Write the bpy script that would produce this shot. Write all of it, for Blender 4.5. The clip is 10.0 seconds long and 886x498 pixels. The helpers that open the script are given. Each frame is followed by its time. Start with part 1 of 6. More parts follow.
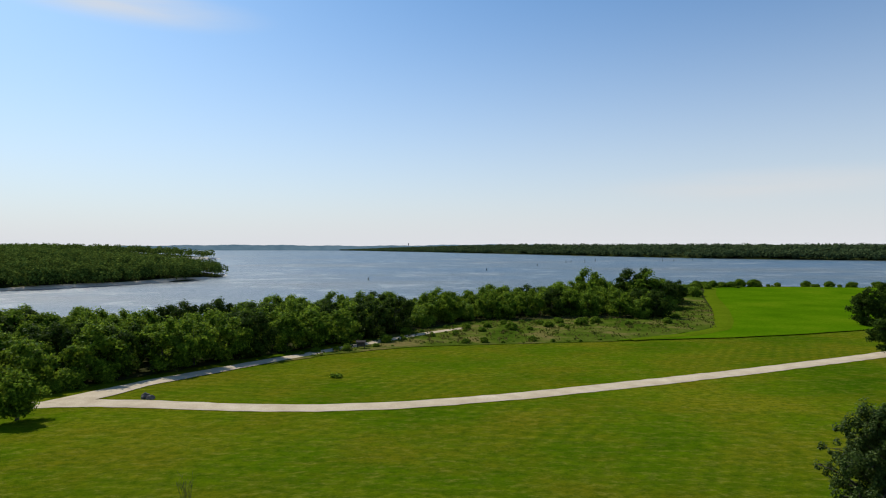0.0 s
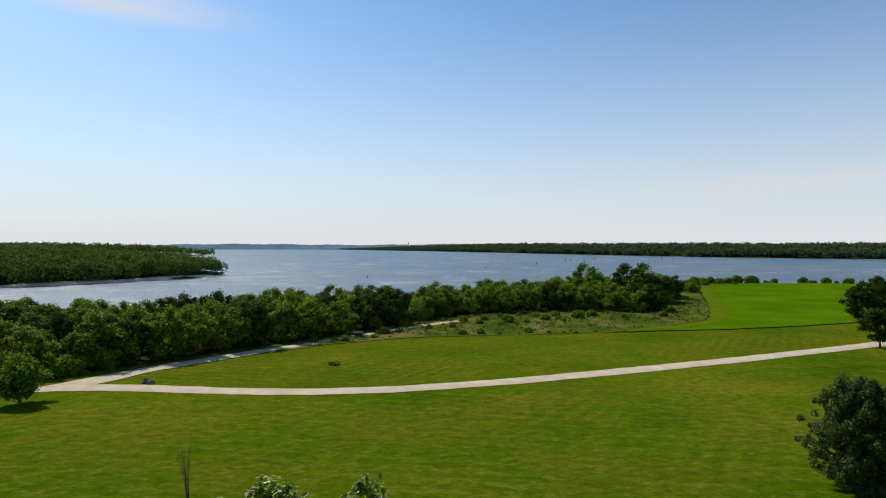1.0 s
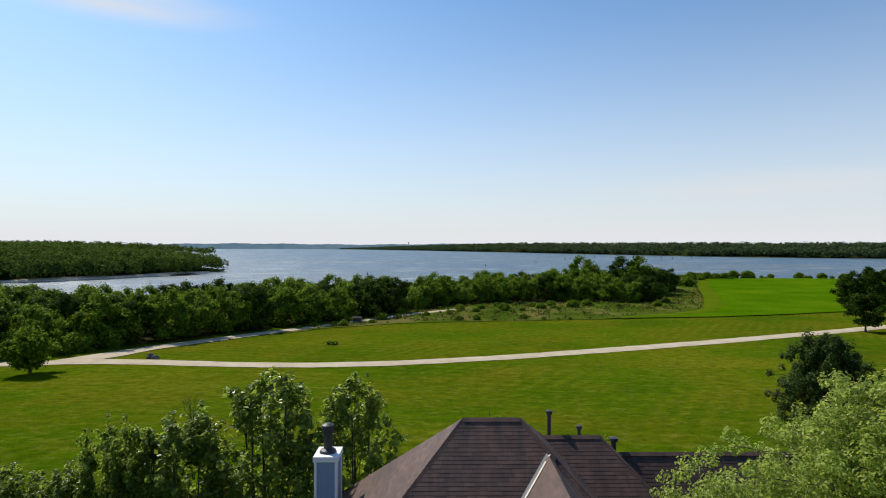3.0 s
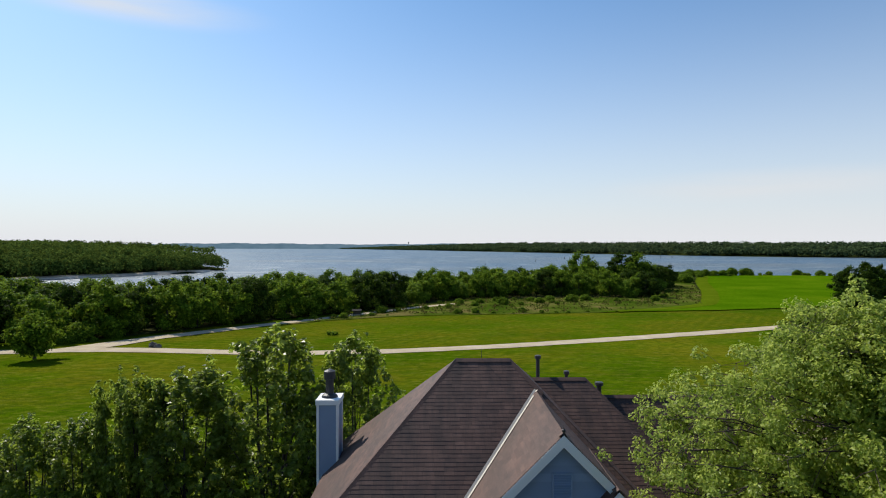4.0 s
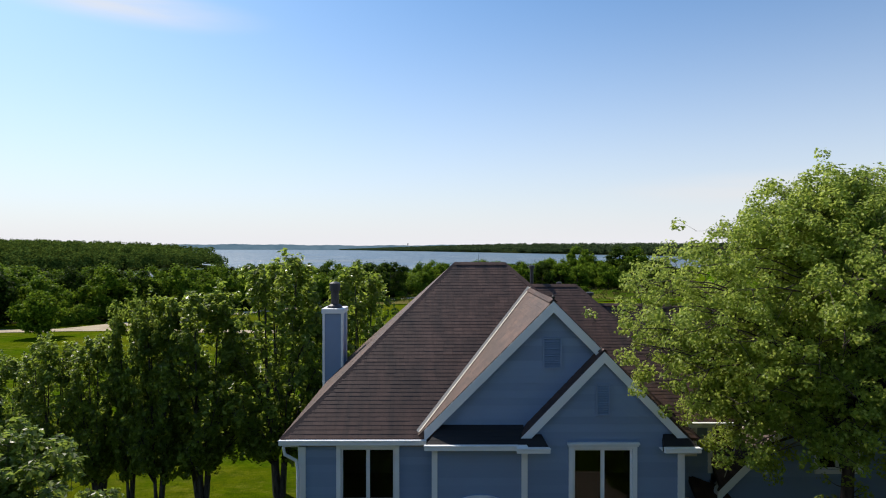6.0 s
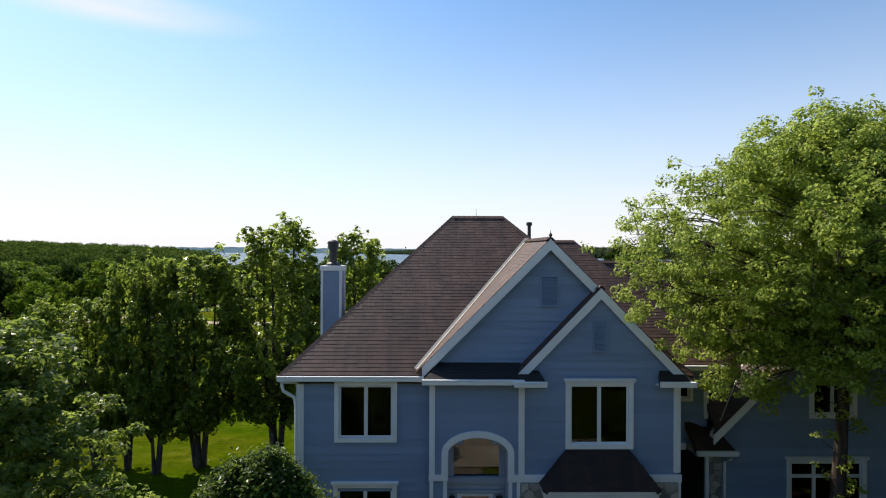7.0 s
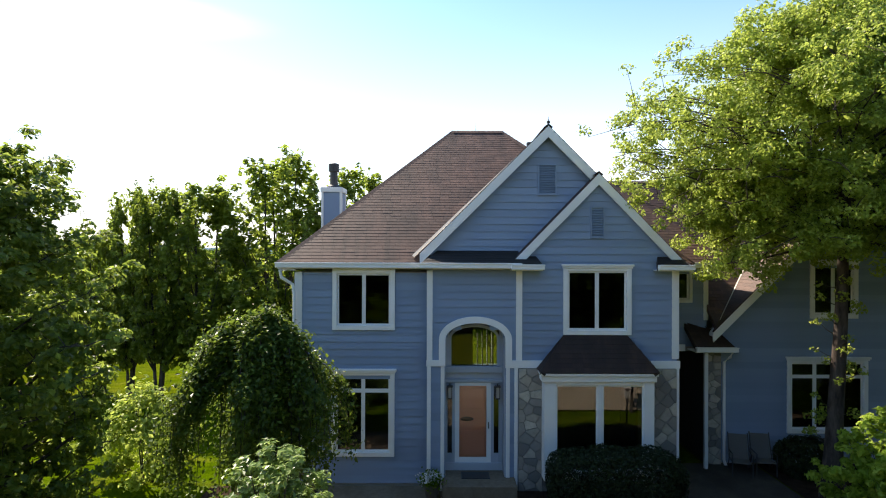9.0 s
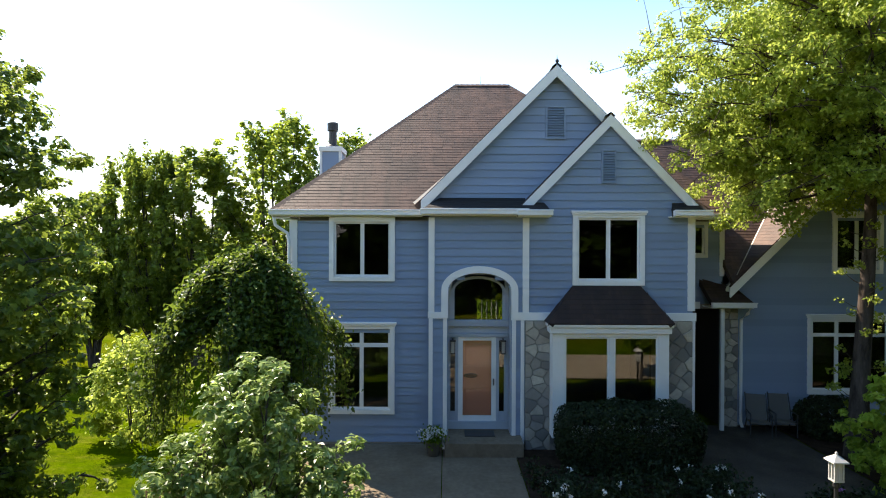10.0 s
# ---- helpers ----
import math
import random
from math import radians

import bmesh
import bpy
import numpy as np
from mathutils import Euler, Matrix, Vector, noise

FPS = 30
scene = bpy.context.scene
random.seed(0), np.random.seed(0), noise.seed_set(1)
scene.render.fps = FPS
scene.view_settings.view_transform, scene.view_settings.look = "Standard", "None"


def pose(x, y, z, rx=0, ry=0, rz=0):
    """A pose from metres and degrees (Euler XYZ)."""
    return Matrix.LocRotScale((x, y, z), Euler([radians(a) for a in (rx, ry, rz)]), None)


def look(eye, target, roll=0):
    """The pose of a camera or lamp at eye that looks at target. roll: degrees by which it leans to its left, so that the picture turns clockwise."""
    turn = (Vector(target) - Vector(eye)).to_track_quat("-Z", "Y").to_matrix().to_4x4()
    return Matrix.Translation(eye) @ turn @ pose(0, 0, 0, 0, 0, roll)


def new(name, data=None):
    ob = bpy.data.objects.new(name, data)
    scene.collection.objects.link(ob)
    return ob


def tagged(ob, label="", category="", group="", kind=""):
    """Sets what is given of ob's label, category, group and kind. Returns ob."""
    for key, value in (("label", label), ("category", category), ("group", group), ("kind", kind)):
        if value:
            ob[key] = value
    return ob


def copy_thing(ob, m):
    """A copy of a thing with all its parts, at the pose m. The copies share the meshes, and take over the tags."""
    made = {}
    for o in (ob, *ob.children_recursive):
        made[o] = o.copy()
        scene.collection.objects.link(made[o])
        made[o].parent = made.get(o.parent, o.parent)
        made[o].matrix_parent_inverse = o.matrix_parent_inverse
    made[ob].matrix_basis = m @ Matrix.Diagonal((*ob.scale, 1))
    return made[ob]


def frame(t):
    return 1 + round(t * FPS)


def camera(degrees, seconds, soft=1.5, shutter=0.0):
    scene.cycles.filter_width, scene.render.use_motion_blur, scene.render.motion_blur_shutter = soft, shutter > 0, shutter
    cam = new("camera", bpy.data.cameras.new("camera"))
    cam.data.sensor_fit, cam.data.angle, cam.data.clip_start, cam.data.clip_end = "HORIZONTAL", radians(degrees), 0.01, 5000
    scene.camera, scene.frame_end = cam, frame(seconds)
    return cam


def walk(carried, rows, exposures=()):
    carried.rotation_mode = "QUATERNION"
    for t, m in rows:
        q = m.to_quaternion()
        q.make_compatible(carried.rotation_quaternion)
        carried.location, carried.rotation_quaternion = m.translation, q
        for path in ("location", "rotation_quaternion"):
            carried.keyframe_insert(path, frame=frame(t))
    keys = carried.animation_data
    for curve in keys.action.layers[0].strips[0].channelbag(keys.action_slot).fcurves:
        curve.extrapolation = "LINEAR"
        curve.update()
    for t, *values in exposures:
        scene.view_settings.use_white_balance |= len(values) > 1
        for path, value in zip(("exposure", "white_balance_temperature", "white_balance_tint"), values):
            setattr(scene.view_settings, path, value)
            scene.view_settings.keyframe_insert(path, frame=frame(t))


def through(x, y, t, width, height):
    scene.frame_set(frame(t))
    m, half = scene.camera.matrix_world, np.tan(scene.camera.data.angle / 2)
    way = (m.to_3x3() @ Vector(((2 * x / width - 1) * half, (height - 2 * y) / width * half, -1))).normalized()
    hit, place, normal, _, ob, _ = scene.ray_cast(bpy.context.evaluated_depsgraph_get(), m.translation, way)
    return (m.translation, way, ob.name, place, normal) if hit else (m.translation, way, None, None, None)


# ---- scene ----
cam = camera(75.0, 10.0, soft=1.1)
PATH = [
    (0, (-2.074, 6.645, 20.899), (-2.060, 8.645, 20.8810), -0.1),
    (0.5, (-1.610, 5.900, 20.006), (-1.597, 7.900, 19.9860), -0.1),
    (1, (-1.320, 5.120, 19.115), (-1.306, 7.120, 19.0950), -0.1),
    (1.5, (-1.125, 4.350, 18.275), (-1.111, 6.350, 18.2585), -0.05),
    (2, (-0.970, 3.645, 17.625), (-0.956, 5.645, 17.6045), 0.0),
    (2.2, (-0.880, 3.335, 17.298), (-0.866, 5.335, 17.2805), 0.0),
    (3.5, (-0.306, 1.328, 15.182), (-0.294, 3.328, 15.1625), 0.0),
    (4, (-0.290, 0.830, 14.380), (-0.277, 2.830, 14.3615), 0.0),
    (4.5, (-0.296, 0.425, 13.565), (-0.283, 2.425, 13.5485), 0.0),
    (5, (-0.300, 0.056, 12.835), (-0.287, 2.056, 12.8175), 0.0),
    (5.5, (-0.297, -0.232, 12.047), (-0.284, 1.768, 12.0305), 0.0),
    (7, (-0.300, -0.517, 9.428), (-0.277, 1.483, 9.4290), 0.2),
    (7.5, (-0.225, -0.537, 8.617), (-0.209, 1.463, 8.6220), 0.25),
    (8, (-0.170, -0.535, 7.842), (-0.158, 1.465, 7.8460), 0.2),
    (8.5, (-0.105, -0.532, 7.140), (-0.099, 1.468, 7.1410), 0.2),
    (9, (-0.074, -0.536, 6.396), (-0.071, 1.464, 6.4000), 0.2),
    (9.5, (-0.050, -0.498, 5.698), (-0.050, 1.502, 5.7000), 0.25),
    (9.8, (-0.045, -0.310, 5.385), (-0.047, 1.690, 5.3800), 0.22),
    (10, (-0.030, 0.260, 5.175), (-0.041, 2.260, 5.1610), 0.2),
]
walk(cam, [(t, look(eye, target, roll)) for t, eye, target, roll in PATH],
     exposures=[(0, -0.04, 6450, 10), (2.0, 0.04, 6480, 10), (4.5, 0.08, 6500, 11), (5.5, 0.12, 6550, 12), (7.0, 0.38, 6700, 13), (8.0, 0.78, 7000, 14), (9.0, 1.24, 7300, 13), (10.0, 1.60, 7500, 12)])

# ---- sky, sun ----
SUN = Vector((-0.72, 0.75, 1.0)).normalized()
SUN_EL = math.asin(SUN.z)
world = bpy.data.worlds.new("sky")
scene.world = world
world.use_nodes = True
wn, wl = world.node_tree.nodes, world.node_tree.links
sky_tex = wn.new("ShaderNodeTexSky")
sky_tex.sky_type = "NISHITA"
sky_tex.sun_disc = False
sky_tex.sun_elevation = SUN_EL
sky_tex.sun_rotation = math.atan2(SUN.x, SUN.y)
sky_tex.air_density, sky_tex.dust_density, sky_tex.ozone_density = 1.0, 0.6, 1.3
# a clear blue dome that pales to haze near the horizon all round
tint = wn.new("ShaderNodeMix")
tint.data_type, tint.blend_type = "RGBA", "MULTIPLY"
tint.inputs[0].default_value = 1.0
tint.inputs[7].default_value = (0.82, 1.18, 1.42, 1)
wl.new(sky_tex.outputs["Color"], tint.inputs[6])
where = wn.new("ShaderNodeTexCoord")
split = wn.new("ShaderNodeSeparateXYZ")
wl.new(where.outputs["Generated"], split.inputs[0])
low = wn.new("ShaderNodeMapRange")
low.inputs["From Min"].default_value, low.inputs["From Max"].default_value = 0.0, 0.5
low.inputs["To Min"].default_value, low.inputs["To Max"].default_value = 1.0, 0.0
wl.new(split.outputs["Z"], low.inputs["Value"])
power = wn.new("ShaderNodeMath")
power.operation = "POWER"
power.inputs[1].default_value = 2.0
wl.new(low.outputs["Result"], power.inputs[0])
haze = wn.new("ShaderNodeMix")
haze.data_type = "RGBA"
haze.inputs[7].default_value = (8.0, 8.15, 8.5, 1)
wl.new(power.outputs[0], haze.inputs[0])
wl.new(tint.outputs[2], haze.inputs[6])
# thin high cloud: a wisp high up and a pale streak low down
last = haze.outputs[2]
for middle, stretch, strength in (((-0.454, 0.822, 0.343), (4.2, 4.2, 30.0), 0.75), ((0.50, 0.86, 0.088), (3.2, 3.2, 30.0), 0.6)):
    away = wn.new("ShaderNodeVectorMath")
    away.operation = "SUBTRACT"
    away.inputs[1].default_value = middle
    wl.new(where.outputs["Generated"], away.inputs[0])
    size = wn.new("ShaderNodeVectorMath")
    size.operation = "MULTIPLY"
    size.inputs[1].default_value = stretch
    wl.new(away.outputs[0], size.inputs[0])
    length = wn.new("ShaderNodeVectorMath")
    length.operation = "LENGTH"
    wl.new(size.outputs[0], length.inputs[0])
    fade = wn.new("ShaderNodeMapRange")
    fade.interpolation_type = "SMOOTHSTEP"
    fade.inputs["From Min"].default_value, fade.inputs["From Max"].default_value = 1.0, 0.1
    wl.new(length.outputs["Value"], fade.inputs["Value"])
    wisp = wn.new("ShaderNodeTexNoise")
    wisp.inputs["Scale"].default_value, wisp.inputs["Detail"].default_value = 1.3, 6.0
    wl.new(size.outputs[0], wisp.inputs["Vector"])
    both = wn.new("ShaderNodeMath")
    both.operation = "MULTIPLY"
    wl.new(fade.outputs["Result"], both.inputs[0])
    wl.new(wisp.outputs["Fac"], both.inputs[1])
    part_of = wn.new("ShaderNodeMath")
    part_of.operation = "MULTIPLY"
    part_of.inputs[1].default_value = strength * 1.6
    wl.new(both.outputs[0], part_of.inputs[0])
    cloud = wn.new("ShaderNodeMix")
    cloud.data_type = "RGBA"
    cloud.inputs[7].default_value = (7.8, 7.9, 8.0, 1)
    wl.new(part_of.outputs[0], cloud.inputs[0])
    wl.new(last, cloud.inputs[6])
    last = cloud.outputs[2]
wl.new(last, wn["Background"].inputs["Color"])
wn["Background"].inputs["Strength"].default_value = 0.092
sun_data = bpy.data.lights.new("sun", "SUN")
sun_data.energy, sun_data.angle, sun_data.color = 5.0, radians(0.55), (1.0, 0.94, 0.84)
sun = new("sun", sun_data)
sun.matrix_world = look(tuple(SUN * 100), (0, 0, 0))


# ---- materials ----
class Nodes:
    """Short hand for building one node material."""

    def __init__(self, name):
        self.mat = bpy.data.materials.new(name)
        self.mat.use_nodes = True
        self.t = self.mat.node_tree
        self.bsdf = self.t.nodes["Principled BSDF"]
        self.out = self.t.nodes["Material Output"]

    def add(self, kind, **values):
        n = self.t.nodes.new(kind)
        for k, v in values.items():
            if k in n.inputs:
                n.inputs[k].default_value = v
        return n

    def link(self, a, b):
        self.t.links.new(a, b)

    def coords(self, scale=(1, 1, 1), world_space=True, turn=0.0):
        m = self.add("ShaderNodeMapping")
        m.inputs["Rotation"].default_value = (0, 0, radians(turn))
        m.inputs["Scale"].default_value = scale
        if world_space:
            self.link(self.add("ShaderNodeNewGeometry").outputs["Position"], m.inputs["Vector"])
        else:
            self.link(self.add("ShaderNodeTexCoord").outputs["Object"], m.inputs["Vector"])
        return m.outputs["Vector"]

    def noise(self, scale, detail=4.0, rough=0.55, vec=None):
        n = self.add("ShaderNodeTexNoise", Scale=scale, Detail=detail, Roughness=rough)
        self.link(vec if vec is not None else self.coords(), n.inputs["Vector"])
        return n.outputs["Fac"]

    def ramp(self, fac, stops):
        n = self.add("ShaderNodeValToRGB")
        el = n.color_ramp.elements
        while len(el) < len(stops):
            el.new(0.5)
        for e, (p, c) in zip(el, stops):
            e.position, e.color = p, (*c, 1)
        self.link(fac, n.inputs["Fac"])
        return n.outputs["Color"]

    def mix(self, fac, a, b, blend="MIX"):
        n = self.add("ShaderNodeMix")
        n.data_type, n.blend_type = "RGBA", blend
        for index, v in ((0, fac), (6, a), (7, b)):
            s = n.inputs[index]
            if isinstance(v, (int, float)):
                s.default_value = v
            elif isinstance(v, tuple):
                s.default_value = (*v, 1)
            else:
                self.link(v, s)
        return n.outputs[2]

    def bump(self, height, strength=0.3, distance=0.02):
        n = self.add("ShaderNodeBump", Strength=strength, Distance=distance)
        self.link(height, n.inputs["Height"])
        self.link(n.outputs["Normal"], self.bsdf.inputs["Normal"])
        return n

    def colour(self, c):
        if isinstance(c, tuple):
            self.bsdf.inputs["Base Color"].default_value = (*c, 1)
        else:
            self.link(c, self.bsdf.inputs["Base Color"])

    def surface(self, rough=0.6, metal=0.0, spec=0.4):
        self.bsdf.inputs["Roughness"].default_value = rough
        self.bsdf.inputs["Metallic"].default_value = metal
        self.bsdf.inputs["Specular IOR Level"].default_value = spec
        return self.mat

    def random(self, per="object"):
        if per == "object":
            return self.add("ShaderNodeObjectInfo").outputs["Random"]
        return self.add("ShaderNodeNewGeometry").outputs["Random Per Island"]


def painted(name, c, dark, rough=0.55, per="object", amount=0.5):
    """Paint with slight change from piece to piece, weather stains and fine relief."""
    k = Nodes(name)
    a = k.ramp(k.random(per), [(0, tuple(v * (1 - 0.12 * amount) for v in c)), (1, tuple(min(1, v * (1 + 0.12 * amount)) for v in c))])
    stain = k.ramp(k.noise(1.3, 6), [(0.35, (0, 0, 0)), (0.75, (1, 1, 1))])
    fine = k.noise(40, 3, vec=k.coords((1, 1, 6)))
    k.colour(k.mix(k.mix(0.35, (0, 0, 0), stain, "MIX"), a, dark))
    k.bump(fine, 0.15, 0.004)
    return k.surface(rough, 0, 0.35)


def leafy(name, lo, mid, hi, gloss=0.35, shine=0.35, rough=0.5, through=None):
    """Leaves: colour by leaf, light shining partly through the blade."""
    k = Nodes(name)
    c = k.ramp(k.random("island"), [(0, lo), (0.62, mid), (1, hi)])
    c = k.mix(k.ramp(k.noise(0.35, 3), [(0.35, (0, 0, 0)), (0.7, (0.5, 0.5, 0.5))]), c, tuple(v * 0.7 for v in mid))
    k.colour(c)
    mat = k.surface(rough, 0, gloss)
    tr = k.add("ShaderNodeBsdfTranslucent")
    k.link(k.mix(0.5, c, hi) if through is None else k.mix(0.75, c, through), tr.inputs["Color"])
    m = k.add("ShaderNodeMixShader")
    m.inputs[0].default_value = shine
    k.link(k.bsdf.outputs[0], m.inputs[1])
    k.link(tr.outputs[0], m.inputs[2])
    k.link(m.outputs[0], k.out.inputs["Surface"])
    return mat


def make_lawn():
    k = Nodes("mown grass")
    broad = k.noise(0.035, 6, 0.6)
    c = k.ramp(broad, [(0.32, (0.0335, 0.0750, 0.0014)), (0.47, (0.0700, 0.1150, 0.0020)), (0.62, (0.1270, 0.1310, 0.0062))])
    # tracks of the mower, along the slope here and across it there
    for turn, scale, where_at in ((32, 0.14, 0.0), (-80, 0.12, 57.0)):
        wave = k.add("ShaderNodeTexWave", Scale=scale, Distortion=2.2, Detail=4.0)
        wave.inputs["Detail Scale"].default_value = 0.5
        k.link(k.coords(turn=turn), wave.inputs["Vector"])
        where_mown = k.ramp(k.noise(0.018, 2, vec=k.coords((1, 1, 1), turn=where_at)), [(0.42, (0, 0, 0)), (0.60, (0.46, 0.46, 0.46))])
        c = k.mix(k.mix(1.0, where_mown, wave.outputs["Color"], "MULTIPLY"), c, (0.0319, 0.0711, 0.0015))
    olive = k.noise(0.10, 7, 0.65, k.coords((0.6, 1.0, 1)))
    c = k.mix(k.ramp(olive, [(0.45, (0, 0, 0)), (0.64, (0.7, 0.7, 0.7))]), c, (0.1132, 0.1055, 0.0056))
    # rows of drying clippings
    streak = k.noise(0.9, 9, 0.8, k.coords((0.55, 1.3, 1), turn=6))
    c = k.mix(k.ramp(streak, [(0.50, (0, 0, 0)), (0.68, (0.75, 0.75, 0.75))]), c, (0.175, 0.168, 0.026))
    tuft = k.noise(1.0, 10, 0.85, k.coords((0.8, 1.1, 1), turn=-8))
    c = k.mix(k.ramp(tuft, [(0.40, (0.7, 0.7, 0.7)), (0.55, (0, 0, 0))]), c, (0.0231, 0.0515, 0.0015))
    # beyond the meadow the ground is bare woodland soil down to the lake
    split = k.add("ShaderNodeSeparateXYZ")
    k.link(k.add("ShaderNodeNewGeometry").outputs["Position"], split.inputs[0])
    soil = k.add("ShaderNodeMapRange")
    soil.inputs["From Min"].default_value, soil.inputs["From Max"].default_value = 205.0, 235.0
    k.link(split.outputs["Y"], soil.inputs["Value"])
    c = k.mix(soil.outputs["Result"], c, (0.0311, 0.0399, 0.0109))
    k.colour(c)
    k.bump(k.noise(5, 7, 0.8), 0.8, 0.12)
    return k.surface(0.95, 0, 0.0)


def make_water():
    k = Nodes("lake water")
    c = k.ramp(k.noise(0.004, 3, vec=k.coords((0.6, 1.8, 1))), [(0.3, (0.036, 0.094, 0.150)), (0.5, (0.056, 0.100, 0.130)), (0.7, (0.105, 0.116, 0.108))])
    # small whitecaps
    caps = k.noise(0.05, 9, 0.8, k.coords((0.4, 0.45, 1), turn=-12))
    k.colour(k.mix(k.ramp(caps, [(0.52, (0, 0, 0)), (0.66, (0.6, 0.6, 0.6))]), c, (0.42, 0.43, 0.42)))
    chop = k.noise(0.35, 8, 0.75, k.coords((0.35, 1.0, 1)))
    swell = k.noise(0.03, 5, 0.6, k.coords((0.5, 1.4, 1)))
    add = k.add("ShaderNodeMath")
    add.operation = "ADD"
    k.link(chop, add.inputs[0])
    k.link(swell, add.inputs[1])
    k.bump(add.outputs[0], 1.0, 1.6)
    return k.surface(0.34, 0, 0.30)


def earthy(name, stops, scale, fine_scale, bump=0.4, rough=0.9, depth=0.02):
    k = Nodes(name)
    c = k.ramp(k.noise(scale, 5), stops)
    c = k.mix(k.ramp(k.noise(fine_scale, 5, 0.7), [(0.35, (0, 0, 0)), (0.7, (0.5, 0.5, 0.5))]), c, tuple(v * 0.55 for v in stops[0][1]))
    k.colour(c)
    k.bump(k.noise(fine_scale * 2, 5, 0.7), bump, depth)
    return k.surface(rough, 0, 0.0)


def make_shingle(name="asphalt shingle", shade=1.0):
    k = Nodes(name)
    c = k.ramp(k.random("island"), [(0, (0.066, 0.034, 0.026)), (0.45, (0.108, 0.057, 0.043)), (1, (0.155, 0.086, 0.064))])
    o = k.random("object")
    c = k.mix(0.35, c, k.ramp(o, [(0, (0.060, 0.033, 0.027)), (1, (0.140, 0.080, 0.061))]))
    stain = k.ramp(k.noise(1.1, 6, 0.65, vec=k.coords((1.5, 0.6, 0.6))), [(0.42, (0, 0, 0)), (0.66, (0.75, 0.75, 0.75))])
    c = k.mix(stain, c, (0.034, 0.025, 0.023))
    run = k.ramp(k.noise(1.0, 5, 0.7, vec=k.coords((3.2, 0.22, 0.22))), [(0.48, (0, 0, 0)), (0.68, (0.6, 0.6, 0.6))])
    c = k.mix(run, c, (0.040, 0.027, 0.023))
    grit = k.noise(130, 2)
    c = k.mix(k.ramp(grit, [(0.4, (0, 0, 0)), (0.7, (0.4, 0.4, 0.4))]), c, (0.125, 0.082, 0.066))
    if shade < 1:
        c = k.mix(1.0, c, (shade, shade * 0.97, shade * 0.97), "MULTIPLY")
    k.colour(c)
    k.bump(grit, 0.4, 0.004)
    return k.surface(0.66, 0, 0.30)


def make_stone():
    k = Nodes("field stone")
    c = k.ramp(k.random("object"), [(0, (0.15, 0.145, 0.145)), (0.35, (0.28, 0.265, 0.245)), (0.7, (0.42, 0.38, 0.32)), (1, (0.62, 0.56, 0.47))])
    c = k.mix(k.ramp(k.noise(6, 6, 0.7), [(0.35, (0, 0, 0)), (0.75, (0.6, 0.6, 0.6))]), c, (0.20, 0.185, 0.165))
    k.colour(c)
    k.bump(k.noise(18, 6, 0.7), 0.5, 0.02)
    return k.surface(0.85, 0, 0.25)


def make_glass(name="window glass", clearness=(0.55, 0.58, 0.58), ior=1.75):
    k = Nodes(name)
    glossy = k.add("ShaderNodeBsdfGlossy", Roughness=0.015)
    clear = k.add("ShaderNodeBsdfTransparent")
    clear.inputs["Color"].default_value = (*clearness, 1)
    fr = k.add("ShaderNodeFresnel", IOR=ior)
    m = k.add("ShaderNodeMixShader")
    k.link(fr.outputs[0], m.inputs[0])
    k.link(clear.outputs[0], m.inputs[1])
    k.link(glossy.outputs[0], m.inputs[2])
    k.link(m.outputs[0], k.out.inputs["Surface"])
    k.t.nodes.remove(k.bsdf)
    return k.mat


def make_bark(name, a, b, scale=9):
    k = Nodes(name)
    k.colour(k.ramp(k.noise(scale, 6, 0.7, k.coords((1, 1, 0.25))), [(0.35, a), (0.7, b)]))
    k.bump(k.noise(scale * 2, 5, 0.7, k.coords((1, 1, 0.2))), 0.7, 0.03)
    return k.surface(0.9, 0, 0.15)


BLUE = (0.220, 0.298, 0.418)
M_SIDING = painted("blue siding paint", BLUE, (0.220, 0.265, 0.390), 0.6, amount=0.8)
M_TRIM = painted("white trim paint", (0.82, 0.82, 0.81), (0.66, 0.65, 0.62), 0.5)
M_PALE = painted("pale grey blue paint", (0.40, 0.45, 0.52), (0.32, 0.36, 0.42), 0.5)
M_INSIDE = painted("indoor plaster", (0.32, 0.30, 0.27), (0.26, 0.24, 0.22), 0.8)
M_DOOR = painted("terracotta door paint", (0.78, 0.34, 0.22), (0.70, 0.29, 0.18), 0.5)
M_BLACK = painted("black metal", (0.025, 0.025, 0.027), (0.04, 0.035, 0.03), 0.45)
M_PIPE = painted("weathered dark metal", (0.050, 0.050, 0.053), (0.035, 0.032, 0.030), 0.5)
M_SHINGLE = make_shingle()
# same shingle multiplied down: shade of the bay and porch roofs in its colour
M_SHINGLE_SHADED = make_shingle("shingle darkened for shade", 0.46)
M_STONE = make_stone()
M_MORTAR = earthy("mortar", [(0.3, (0.20, 0.19, 0.175)), (0.7, (0.27, 0.26, 0.24))], 5, 40)
M_GLASS = make_glass()
# for window_upper and window_gable: darker tint, lower reflectivity
M_GLASS_UPPER = make_glass("darker upper window glass", (0.40, 0.42, 0.42), 1.38)
M_GLASS_CLEAR = make_glass("storm door glass", (0.95, 0.95, 0.95), 1.4)
M_LAWN = make_lawn()
M_WATER = make_water()
M_GRAVEL = earthy("pale gravel", [(0.3, (0.42, 0.345, 0.235)), (0.6, (0.53, 0.445, 0.32)), (0.8, (0.62, 0.535, 0.40))], 0.35, 6)
M_DRIVE = earthy("tan gravel", [(0.3, (0.34, 0.27, 0.19)), (0.7, (0.46, 0.38, 0.28))], 0.5, 12)
